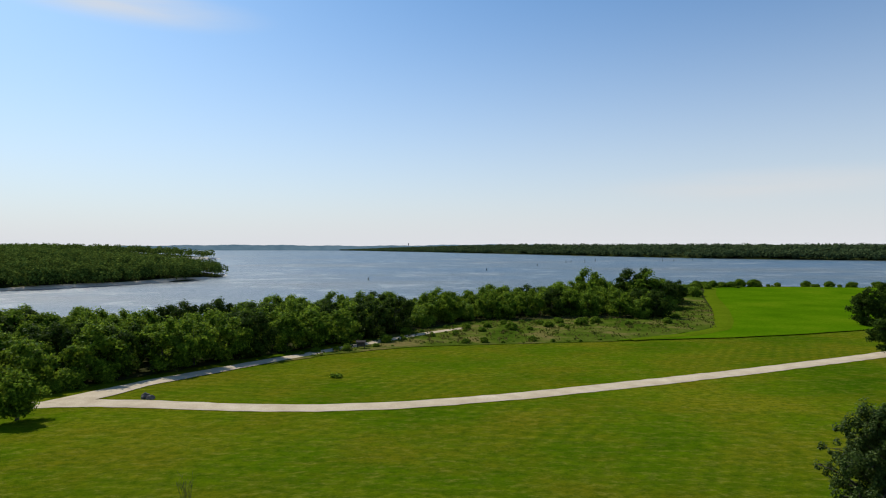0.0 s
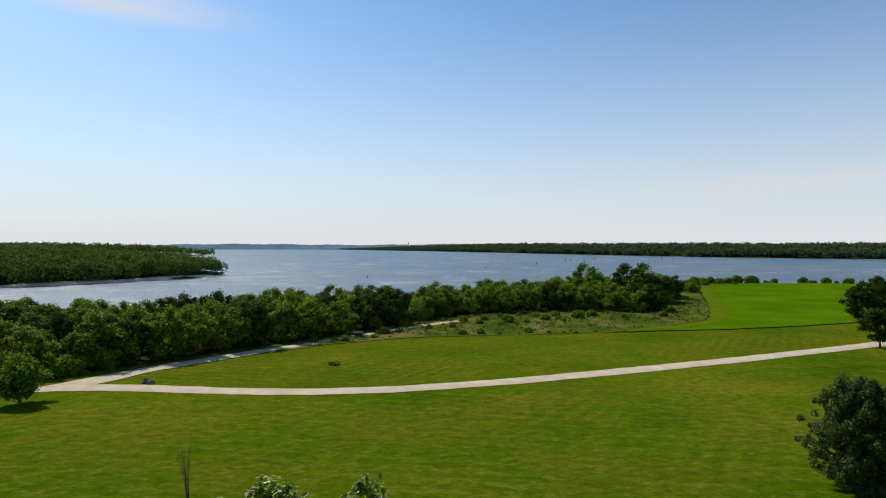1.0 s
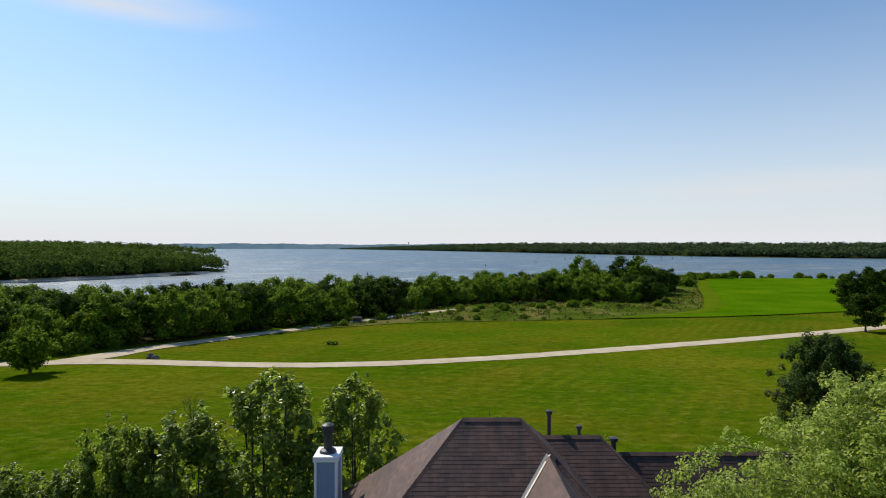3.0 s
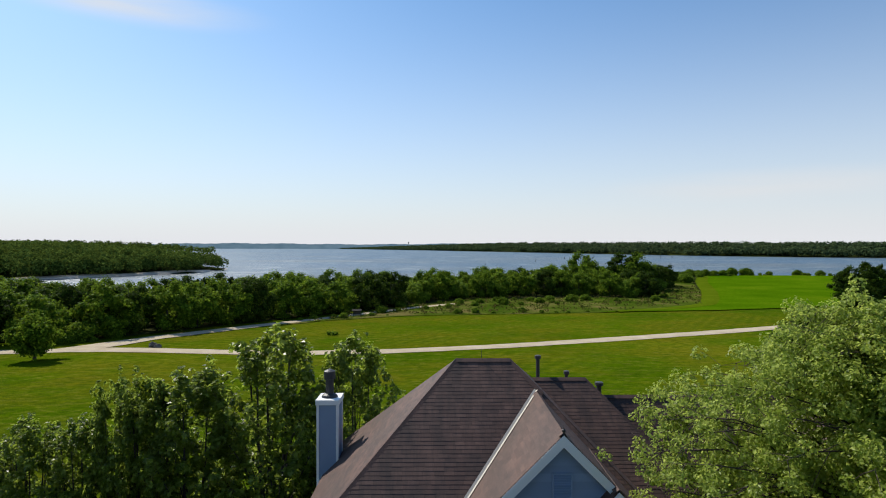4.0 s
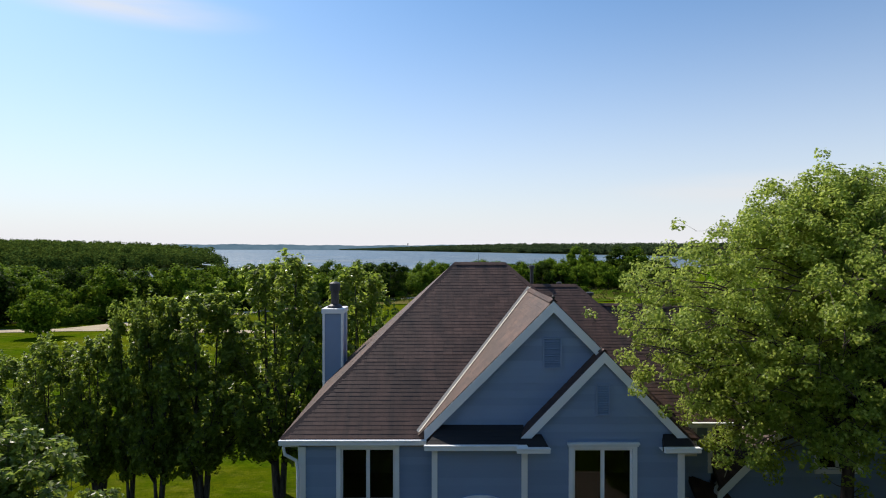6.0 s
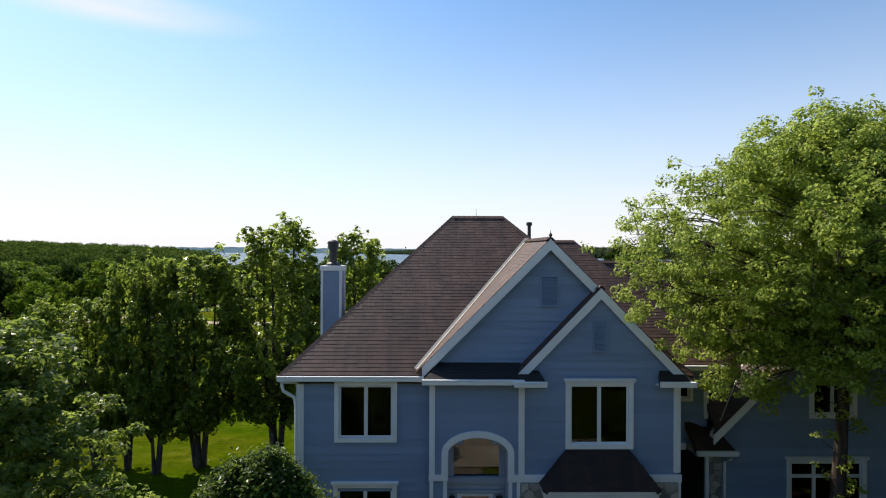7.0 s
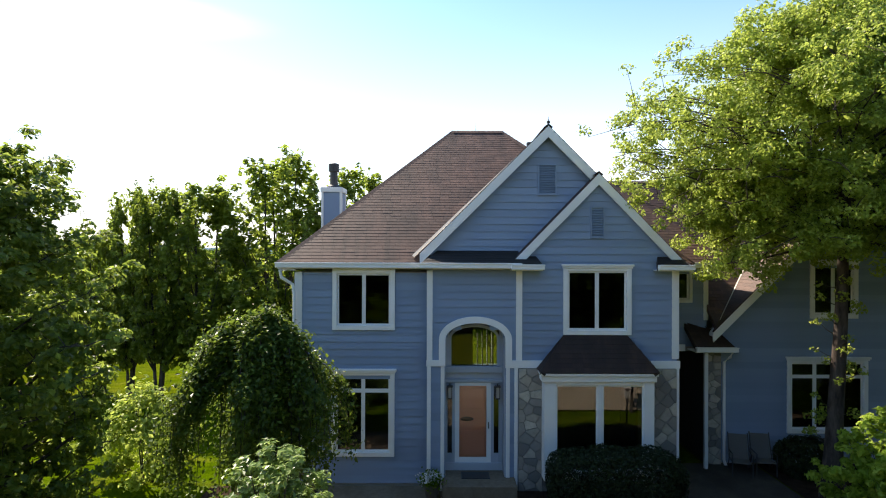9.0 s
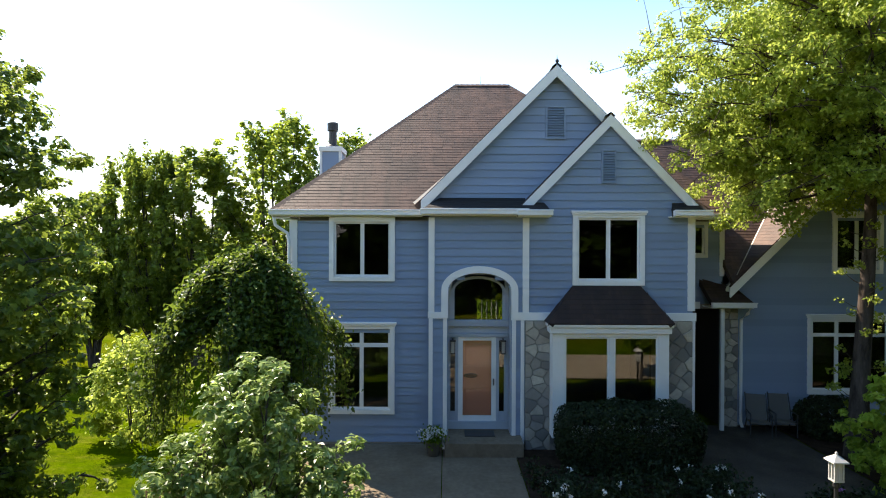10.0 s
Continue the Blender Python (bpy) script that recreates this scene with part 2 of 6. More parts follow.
M_CONCRETE = earthy("worn concrete", [(0.3, (0.17, 0.130, 0.090)), (0.7, (0.26, 0.205, 0.150))], 0.8, 9, 0.2, 0.85, 0.006)
M_MULCH = earthy("dark mulch", [(0.3, (0.035, 0.024, 0.018)), (0.7, (0.075, 0.05, 0.035))], 4, 25, 0.9, 0.95, 0.04)
M_CROP = earthy("bright crop", [(0.3, (0.044, 0.110, 0.001)), (0.5, (0.068, 0.142, 0.002)), (0.7, (0.100, 0.165, 0.004))], 0.05, 1.0, 0.8, 0.8, 0.15)
M_EDGE = earthy("mown field edge", [(0.3, (0.070, 0.115, 0.003)), (0.7, (0.100, 0.140, 0.006))], 0.1, 1.2, 0.8, 0.9, 0.1)
M_MEADOW = earthy("rough meadow", [(0.32, (0.038, 0.072, 0.005)), (0.50, (0.076, 0.104, 0.012)), (0.66, (0.165, 0.132, 0.046))], 0.09, 0.9, 0.9, 0.9, 0.2)
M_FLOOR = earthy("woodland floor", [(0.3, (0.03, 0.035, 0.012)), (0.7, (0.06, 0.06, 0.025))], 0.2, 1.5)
M_BEACH = earthy("pale shore", [(0.3, (0.56, 0.50, 0.42)), (0.7, (0.74, 0.67, 0.58))], 0.05, 0.6)
M_LEAF_BIRCH = leafy("birch leaves", (0.105, 0.155, 0.012), (0.285, 0.375, 0.038), (0.520, 0.595, 0.140), 0.26, 0.58, 0.42)
M_LEAF_PEAR = leafy("pear leaves", (0.013, 0.023, 0.003), (0.068, 0.102, 0.010), (0.310, 0.370, 0.075), 0.20, 0.46, 0.36, (0.480, 0.610, 0.085))
M_LEAF_WOOD = leafy("woodland leaves", (0.014, 0.032, 0.004), (0.090, 0.165, 0.012), (0.310, 0.430, 0.036), 0.01, 0.33)
M_LEAF_LIGHT = leafy("light green leaves", (0.036, 0.076, 0.006), (0.120, 0.205, 0.015), (0.290, 0.400, 0.042), 0.02, 0.36)
M_LEAF_DARK = leafy("dark leaves", (0.012, 0.026, 0.004), (0.034, 0.062, 0.008), (0.090, 0.145, 0.018), 0.01, 0.28)
M_LEAF_HEDGE = leafy("hedge leaves", (0.008, 0.016, 0.005), (0.016, 0.030, 0.008), (0.035, 0.055, 0.014), 0.25, 0.15)
# near-black colour standing in for the gables' shade on the low roof strips
M_ROOF_SHADE = painted("roof strips blackened for shade", (0.022, 0.020, 0.020), (0.035, 0.030, 0.028), 0.8)
M_LEAF_MAPLE = leafy("maple leaves", (0.042, 0.074, 0.008), (0.118, 0.178, 0.019), (0.370, 0.460, 0.080), 0.40, 0.55, 0.40)
M_LEAF_WILLOW = leafy("grey green leaves", (0.018, 0.036, 0.005), (0.046, 0.082, 0.012), (0.130, 0.180, 0.040), 0.10, 0.36, 0.5)
M_LEAF_WEEP = leafy("weeping tree leaves", (0.036, 0.066, 0.006), (0.074, 0.122, 0.012), (0.240, 0.330, 0.050), 0.35, 0.44, 0.40)
M_LEAF_SHRUB = leafy("shrub leaves", (0.048, 0.092, 0.014), (0.150, 0.245, 0.044), (0.470, 0.590, 0.200), 0.50, 0.46, 0.32)
M_LEAF_YELLOW = leafy("yellow-green bush leaves", (0.110, 0.200, 0.016), (0.260, 0.390, 0.040), (0.520, 0.640, 0.130), 0.20, 0.60, 0.42)
M_LEAF_FAR = leafy("far woodland", (0.022, 0.042, 0.008), (0.086, 0.136, 0.024), (0.220, 0.290, 0.056), 0.0, 0.16)
M_LEAF_SHORE = leafy("far shore woodland", (0.026, 0.046, 0.020), (0.056, 0.086, 0.036), (0.090, 0.125, 0.052), 0.0, 0.34)
M_DRY = leafy("meadow grass", (0.036, 0.066, 0.005), (0.076, 0.105, 0.013), (0.180, 0.145, 0.050), 0.0, 0.3)
M_BARK = make_bark("grey bark", (0.035, 0.030, 0.026), (0.11, 0.095, 0.08))
M_BARK_BIRCH = make_bark("peeling birch bark", (0.030, 0.022, 0.018), (0.125, 0.096, 0.080), 7)
M_PETAL = painted("white petals", (0.78, 0.76, 0.74), (0.6, 0.58, 0.56), 0.6, "island")
M_LILAC = painted("lilac petals", (0.36, 0.16, 0.42), (0.28, 0.12, 0.34), 0.6, "island")
M_POT = painted("glazed pot", (0.09, 0.075, 0.06), (0.05, 0.045, 0.04), 0.4)
M_CANVAS = painted("grey woven seat", (0.13, 0.12, 0.11), (0.09, 0.085, 0.08), 0.8)
# court paving: the shade of house and birch is put into this colour
M_COURT = earthy("court paving darkened for shade", [(0.3, (0.060, 0.050, 0.042)), (0.7, (0.105, 0.090, 0.074))], 1.1, 30, 0.5, 0.85, 0.008)
M_ROCK = earthy("boulder", [(0.3, (0.10, 0.09, 0.08)), (0.7, (0.26, 0.24, 0.21))], 0.8, 5)
M_LAMP = painted("weathered white lamp paint", (0.46, 0.45, 0.43), (0.36, 0.35, 0.33), 0.55)
M_LAMPGLASS = painted("frosted lamp glass", (0.42, 0.41, 0.38), (0.34, 0.33, 0.30), 0.3)


# ---- building helpers ----
def link_mesh(name, me, material, parent=None, label="", kind=""):
    if material is not None:
        me.materials.append(material)
    ob = new(name, me)
    if parent is not None:
        ob.parent = parent
    return tagged(ob, label, kind=kind)


def part(name, bm, material, parent=None, label="", kind=""):
    me = bpy.data.meshes.new(name)
    bm.to_mesh(me)
    bm.free()
    return link_mesh(name, me, material, parent, label, kind)


def raw(name, verts, faces, material, parent=None, label="", kind="", smooth=False):
    """One mesh from arrays of corners and faces that all have the same number of corners."""
    verts, faces = np.asarray(verts, float), np.asarray(faces, int)
    n = faces.shape[1]
    me = bpy.data.meshes.new(name)
    me.vertices.add(len(verts))
    me.vertices.foreach_set("co", verts.ravel())
    me.loops.add(faces.size)
    me.loops.foreach_set("vertex_index", faces.ravel())
    me.polygons.add(len(faces))
    me.polygons.foreach_set("loop_start", np.arange(0, faces.size, n))
    me.polygons.foreach_set("use_smooth", np.full(len(faces), smooth))
    me.update(calc_edges=True)
    return link_mesh(name, me, material, parent, label, kind)


def thing(name, label, category, at=(0, 0, 0), group="", kind=""):
    ob = new(name)
    ob.location = at
    return tagged(ob, label, category, group, kind)


def box(bm, x0, x1, y0, y1, z0, z1):
    v = [bm.verts.new((x, y, z)) for z in (z0, z1) for y in (y0, y1) for x in (x0, x1)]
    for f in ((0, 2, 3, 1), (4, 5, 7, 6), (0, 1, 5, 4), (2, 6, 7, 3), (0, 4, 6, 2), (1, 3, 7, 5)):
        bm.faces.new([v[i] for i in f])
    return v


def boxes(*all_boxes, bevel=0.0):
    bm = bmesh.new()
    for b in all_boxes:
        box(bm, *b)
    if bevel:
        bmesh.ops.bevel(bm, geom=bm.edges[:], offset=bevel, segments=1, affect="EDGES")
    return bm


def prism(bm, corners, push):
    """A slab: the flat polygon of corners and its copy moved by push."""
    a = [bm.verts.new(c) for c in corners]
    b = [bm.verts.new(Vector(c) + Vector(push)) for c in corners]
    bm.faces.new(a)
    bm.faces.new(b[::-1])
    for i in range(len(a)):
        j = (i + 1) % len(a)
        bm.faces.new((a[j], a[i], b[i], b[j]))


def tube_arrays(path, radii, sides=6):
    """Corners and faces of a tapered tube along a path."""
    path = [Vector(p) for p in path]
    vs, fs = [], []
    for i, p in enumerate(path):
        d = (path[min(i + 1, len(path) - 1)] - path[max(i - 1, 0)]).normalized()
        a = d.orthogonal().normalized()
        b = d.cross(a)
        for s in range(sides):
            t = 2 * math.pi * s / sides
            vs.append(p + (a * math.cos(t) + b * math.sin(t)) * radii[i])
        if i:
            o = (i - 1) * sides
            for s in range(sides):
                fs.append((o + s, o + (s + 1) % sides, o + sides + (s + 1) % sides, o + sides + s))
    return vs, fs


def lathe(bm, profile, sides=16, centre=(0, 0)):
    rings = []
    for r, z in profile:
        rings.append([bm.verts.new((centre[0] + r * math.cos(2 * math.pi * s / sides), centre[1] + r * math.sin(2 * math.pi * s / sides), z)) for s in range(sides)])
    for a, b in zip(rings, rings[1:]):
        for s in range(sides):
            bm.faces.new((a[s], a[(s + 1) % sides], b[(s + 1) % sides], b[s]))
    bm.faces.new(rings[0][::-1])
    bm.faces.new(rings[-1])


# ---- the lie of the land ----
LAKE = -14.0


def smooth(a, b, v):
    t = np.clip((v - a) / (b - a), 0, 1)
    return t * t * (3 - 2 * t)


def land(x, y):
    """Height of the ground: the lawn's slope, the near shore, the wooded headland and the far shore."""
    x, y = np.asarray(x, float), np.asarray(y, float)
    near = np.interp(y, [-80, 28, 85, 100, 150, 220, 300], [0.3, 0, -1.8, -2.4, -3.6, -4.5, -5.0])
    near = near + smooth(120, 300, y) * (np.sin(x * 0.035 + 1) * 0.4 + np.sin(y * 0.05 + x * 0.02) * 0.35)
    edge = 178 + 162 * smooth(-60, 130, x)
    near = near - 16 * smooth(edge, edge + 80, y)
    xs = np.interp(y, [300, 400, 443, 471, 502, 547, 600, 621, 650, 720, 800, 1000, 1240, 1300, 1363, 1450, 1700, 2600],
                   [-800, -400, -331, -309, -282, -254, -233, -228, -236, -300, -430, -640, -720, -640, -521, -570, -950, -1700])
    wob = np.sin(y * 0.07) * 4 + np.sin(y * 0.023 + 2) * 6
    d = xs - x + wob
    head = -17 + 3.6 * smooth(-6, 3, d) + 20 * (1 - np.exp(-np.clip(d, 0, None) / 170))
    head = np.where(y > 300, head, -30)
    yf = np.interp(x, [-3000, -900, -542, 0, 234, 573, 821, 1500, 2600], [3400, 3300, 3126, 2350, 1963, 1373, 1161, 760, 420])
    e = y - yf + np.sin(x * 0.02) * 12
    far = -17 + 3.6 * smooth(-8, 4, e) + 21 * np.clip((x + 700) / 1000, 0.1, 1) * (1 - np.exp(-np.clip(e, 0, None) / 170))
    return np.maximum(np.maximum(near, head), np.maximum(far, -24))


def h(x, y):
    return float(land(x, y))


def ground_axis(lo, hi, fine, n):
    a = np.linspace(math.asinh(lo / fine), math.asinh(hi / fine), n)
    return fine * np.sinh(a)


gx = ground_axis(-4600, 4600, 90, 250)
gy = ground_axis(-2500, 4850, 90, 250)
X, Y = np.meshgrid(gx, gy)
Z = land(X, Y)
idx = np.arange(X.size).reshape(X.shape)
quads = np.stack([idx[:-1, :-1], idx[:-1, 1:], idx[1:, 1:], idx[1:, :-1]], -1).reshape(-1, 4)
ground = raw("ground", np.stack([X, Y, Z], -1).reshape(-1, 3), quads, M_LAWN, smooth=True)
tagged(ground, "sloping mown green lawn running down to the lake", "ground", kind="structure")
water = raw("water", [(-4600, 150, LAKE), (4600, 150, LAKE), (4600, 4850, LAKE), (-4600, 4850, LAKE)], [(0, 1, 2, 3)], M_WATER)
tagged(water, "wide wind-ruffled grey-blue lake water", "lake", kind="structure")


def drape(name, ring, material, label, category, lift=0.1, step=2.5, across=10):
    """A sheet laid on the ground inside a ring of plan corners (one stretch across at each y)."""
    ys = [p[1] for p in ring]
    rows = max(2, int((max(ys) - min(ys)) / step))
    vs, fs = [], []
    for i in range(rows + 1):
        y = min(ys) + 0.01 + (max(ys) - min(ys) - 0.02) * i / rows
        cuts = []
        for (xa, ya), (xb, yb) in zip(ring, ring[1:] + ring[:1]):
            if (ya <= y) != (yb <= y):
                cuts.append(xa + (xb - xa) * (y - ya) / (yb - ya))
        a, b = min(cuts), max(cuts)
        wob = 0.6 * math.sin(y * 0.9) if step > 1.5 else 0
        for j in range(across + 1):
            x = a + (b - a) * j / across + wob
            vs.append((x, y, h(x, y) + lift))
        if i:
            o = (i - 1) * (across + 1)
            fs += [(o + j, o + j + 1, o + across + 2 + j, o + across + 1 + j) for j in range(across)]
    return tagged(raw(name, vs, fs, material, smooth=True), label, category, kind="structure")


def strip(name, path, widths, material, label, category, lift=0.12, step=2.0):
    """A road: a band along a plan path, laid on the ground."""
    pts, ws = [], []
    for (a, b), (wa, wb) in zip(zip(path, path[1:]), zip(widths, widths[1:])):
        n = max(1, int(math.dist(a, b) / step))
        for i in range(n):
            pts.append((a[0] + (b[0] - a[0]) * i / n, a[1] + (b[1] - a[1]) * i / n))
            ws.append(wa + (wb - wa) * i / n)
    pts.append(path[-1])
    ws.append(widths[-1])
    for _ in range(4):
        pts = [pts[0]] + [((p[0] + 2 * q[0] + r[0]) / 4, (p[1] + 2 * q[1] + r[1]) / 4) for p, q, r in zip(pts, pts[1:], pts[2:])] + [pts[-1]]
    vs, fs = [], []
    rnd = random.Random(4)
    for i, (x, y) in enumerate(pts):
        a, b = pts[max(i - 1, 0)], pts[min(i + 1, len(pts) - 1)]
        d = Vector((b[0] - a[0], b[1] - a[1])).normalized()
        for k in range(5):
            s = (k - 2) / 4 * ws[i] * (1 + (rnd.uniform(-0.09, 0.05) if k in (0, 4) else 0))
            px, py = x - d.y * s, y + d.x * s
            vs.append((px, py, h(px, py) + lift + (0.05 if k == 2 else 0) - (0.06 if k in (0, 4) else 0)))
        if i:
            o = (i - 1) * 5
            fs += [(o + k + 1, o + k, o + 5 + k, o + 6 + k) for k in range(4)]
    return tagged(raw(name, vs, fs, material, smooth=True), label, category, kind="structure")


strip("road", [(-130, 84), (-90, 86), (-63.7, 87.6), (-54, 90.2), (-43.5, 89.3), (-32, 87.2), (-18.8, 86.4), (-6.2, 88.2), (9.2, 93.2), (29.1, 101.4),
               (53.3, 111.5), (84.3, 125.5), (110, 138), (160, 165)], [4.5] * 5 + [4.3] * 9, M_GRAVEL,
      "pale gravel road curving across the mown lawn", "road")
strip("road_side", [(-57, 89.5), (-55.0, 94), (-52.2, 103), (-46.5, 110.5), (-39.5, 121), (-30.5, 132.5), (-21, 146), (-7.3, 162.9), (6, 176)], [6.5, 6, 4.5, 4.3, 4.2, 4, 4, 3.6, 3.2],
      M_GRAVEL, "pale gravel side road along the edge of the woods", "road", 0.16)
drape("field", [(41, 150.3), (58, 153.0), (72.1, 154.9), (96, 161.5), (120, 170.3), (170, 190), (240, 240), (250, 335), (150, 335), (134, 300), (118, 262), (102.5, 224), (90, 195), (80, 174), (60, 160.5)], M_CROP,
      "bright green crop field with a curved mown edge", "field", 0.25)
strip("field_edge", [(152, 333), (136, 300), (120, 262), (104.5, 224), (91.5, 195), (80, 173), (66, 160.5), (46, 151.5)], [6, 6, 6, 6, 5.5, 5, 4, 3], M_EDGE, "mown yellow-green strip round the crop field", "field", 0.34)
drape("meadow", [(-36, 120), (-26, 132), (-8, 142.5), (20, 147), (41.8, 149.6), (60, 161.5), (79, 174), (88, 195), (101, 224), (116, 262), (132, 300), (148, 345), (95, 330), (66, 255), (30, 215), (5, 190), (-14, 165), (-29, 138)], M_MEADOW,
      "rough meadow of dry grass and low scrub", "meadow", 0.12)
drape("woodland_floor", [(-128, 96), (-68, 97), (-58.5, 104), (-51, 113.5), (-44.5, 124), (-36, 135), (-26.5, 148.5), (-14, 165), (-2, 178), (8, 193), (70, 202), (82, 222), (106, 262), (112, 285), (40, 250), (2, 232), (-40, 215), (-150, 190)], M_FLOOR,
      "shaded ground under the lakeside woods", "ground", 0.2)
strip("beach", [(-420, 385), (-331, 443), (-309, 471), (-282, 502), (-254, 547), (-233, 600), (-226, 621), (-234, 650), (-298, 720)], [12, 11, 10, 10, 11, 12, 14, 10, 8], M_BEACH,
      "pale sandy shore of the headland", "shore", 0.5)
strip("beach_far", [(-735, 1240), (-655, 1300), (-521, 1363), (-560, 1440)], [20, 26, 22, 16], M_BEACH, "pale shore of the second headland", "shore", 0.6)


# ---- trees and shrubs ----
def leaf_arrays(centres, size, rng, droop=0.0, long=1.0, facing=None, hold=1.0):
    """Leaves as folded diamonds, four corners and two faces a leaf; facing: the way in which they tend to turn their upper side."""
    n = len(centres)
    c = rng.normal(size=(n, 3))
    c /= np.linalg.norm(c, axis=1)[:, None] + 1e-9
    if facing is not None:
        c = c + facing * hold
        c /= np.linalg.norm(c, axis=1)[:, None] + 1e-9
    tip = rng.normal(size=(n, 3))
    tip[:, 2] -= droop * 2
    b = np.cross(c, tip)
    b /= np.linalg.norm(b, axis=1)[:, None] + 1e-9
    a = np.cross(b, c)
    s = size * rng.uniform(0.65, 1.35, (n, 1))
    v = np.empty((n, 4, 3))
    v[:, 0] = centres - a * s * 0.6 * long
    v[:, 1] = centres + b * s * 0.42 + c * s * 0.16
    v[:, 2] = centres + a * s * 0.6 * long
    v[:, 3] = centres - b * s * 0.42 + c * s * 0.16
    k = np.arange(n)[:, None] * 4
    f = np.concatenate([k + [[0, 1, 2]], k + [[0, 2, 3]]], 1).reshape(-1, 3)
    return v.reshape(-1, 3), f


def leaf_triangles(centres, size, rng, facing, hold=1.0):
    """Simple three-cornered leaf clumps for trees that stand far off."""
    n = len(centres)
    c = rng.normal(size=(n, 3))
    c /= np.linalg.norm(c, axis=1)[:, None] + 1e-9
    c = c + facing * hold
    c /= np.linalg.norm(c, axis=1)[:, None] + 1e-9
    a = np.cross(c, rng.normal(size=(n, 3)))
    a /= np.linalg.norm(a, axis=1)[:, None] + 1e-9
    b = np.cross(c, a)
    s = size * rng.uniform(0.65, 1.35, (n, 1))
    v = np.stack([centres - a * s * 0.55 - b * s * 0.35, centres + a * s * 0.55 - b * s * 0.3, centres + b * s * 0.6], 1)
    return v.reshape(-1, 3), np.arange(n * 3).reshape(-1, 3)


def crown_clumps(rng, n, base, top, profile, spread, shell=0.55):
    """Centres and radii of leaf clumps inside an uneven envelope: profile gives the half width along the height."""
    us = np.array([p[0] for p in profile])
    rs = np.array([p[1] for p in profile])
    out = []
    lob = [(rng.uniform(0, 6.28), rng.uniform(0.7, 1.15), rng.uniform(0, 6.28)) for _ in range(3)]
    while len(out) < n:
        u = rng.uniform(0, 1)
        w = np.interp(u, us, rs)
        if rng.uniform(0, 1) > w / rs.max() + 0.15:
            continue
        t = rng.uniform(0, 6.28)
        lobes = 1 + 0.16 * math.sin(2 * t + lob[0][0] + 5 * u) + 0.12 * math.sin(3 * t + lob[1][0] - 7 * u)
        r = w * spread * lobes * (shell + (1 - shell) * rng.uniform(0, 1) ** 0.5 if rng.uniform() < 0.8 else rng.uniform(0.1, 0.7))
        out.append((r * math.cos(t), r * math.sin(t), base + (top - base) * u))
    return np.array(out)


def wander(a, b, rng, bend, n=4):
    a, b = np.array(a, float), np.array(b, float)
    pts = []
    off = rng.normal(size=3) * bend
    for i in range(n + 1):
        t = i / n
        pts.append(a + (b - a) * t + off * math.sin(math.pi * t) + np.array([0, 0, bend * 1.2]) * math.sin(math.pi * t))
    return pts


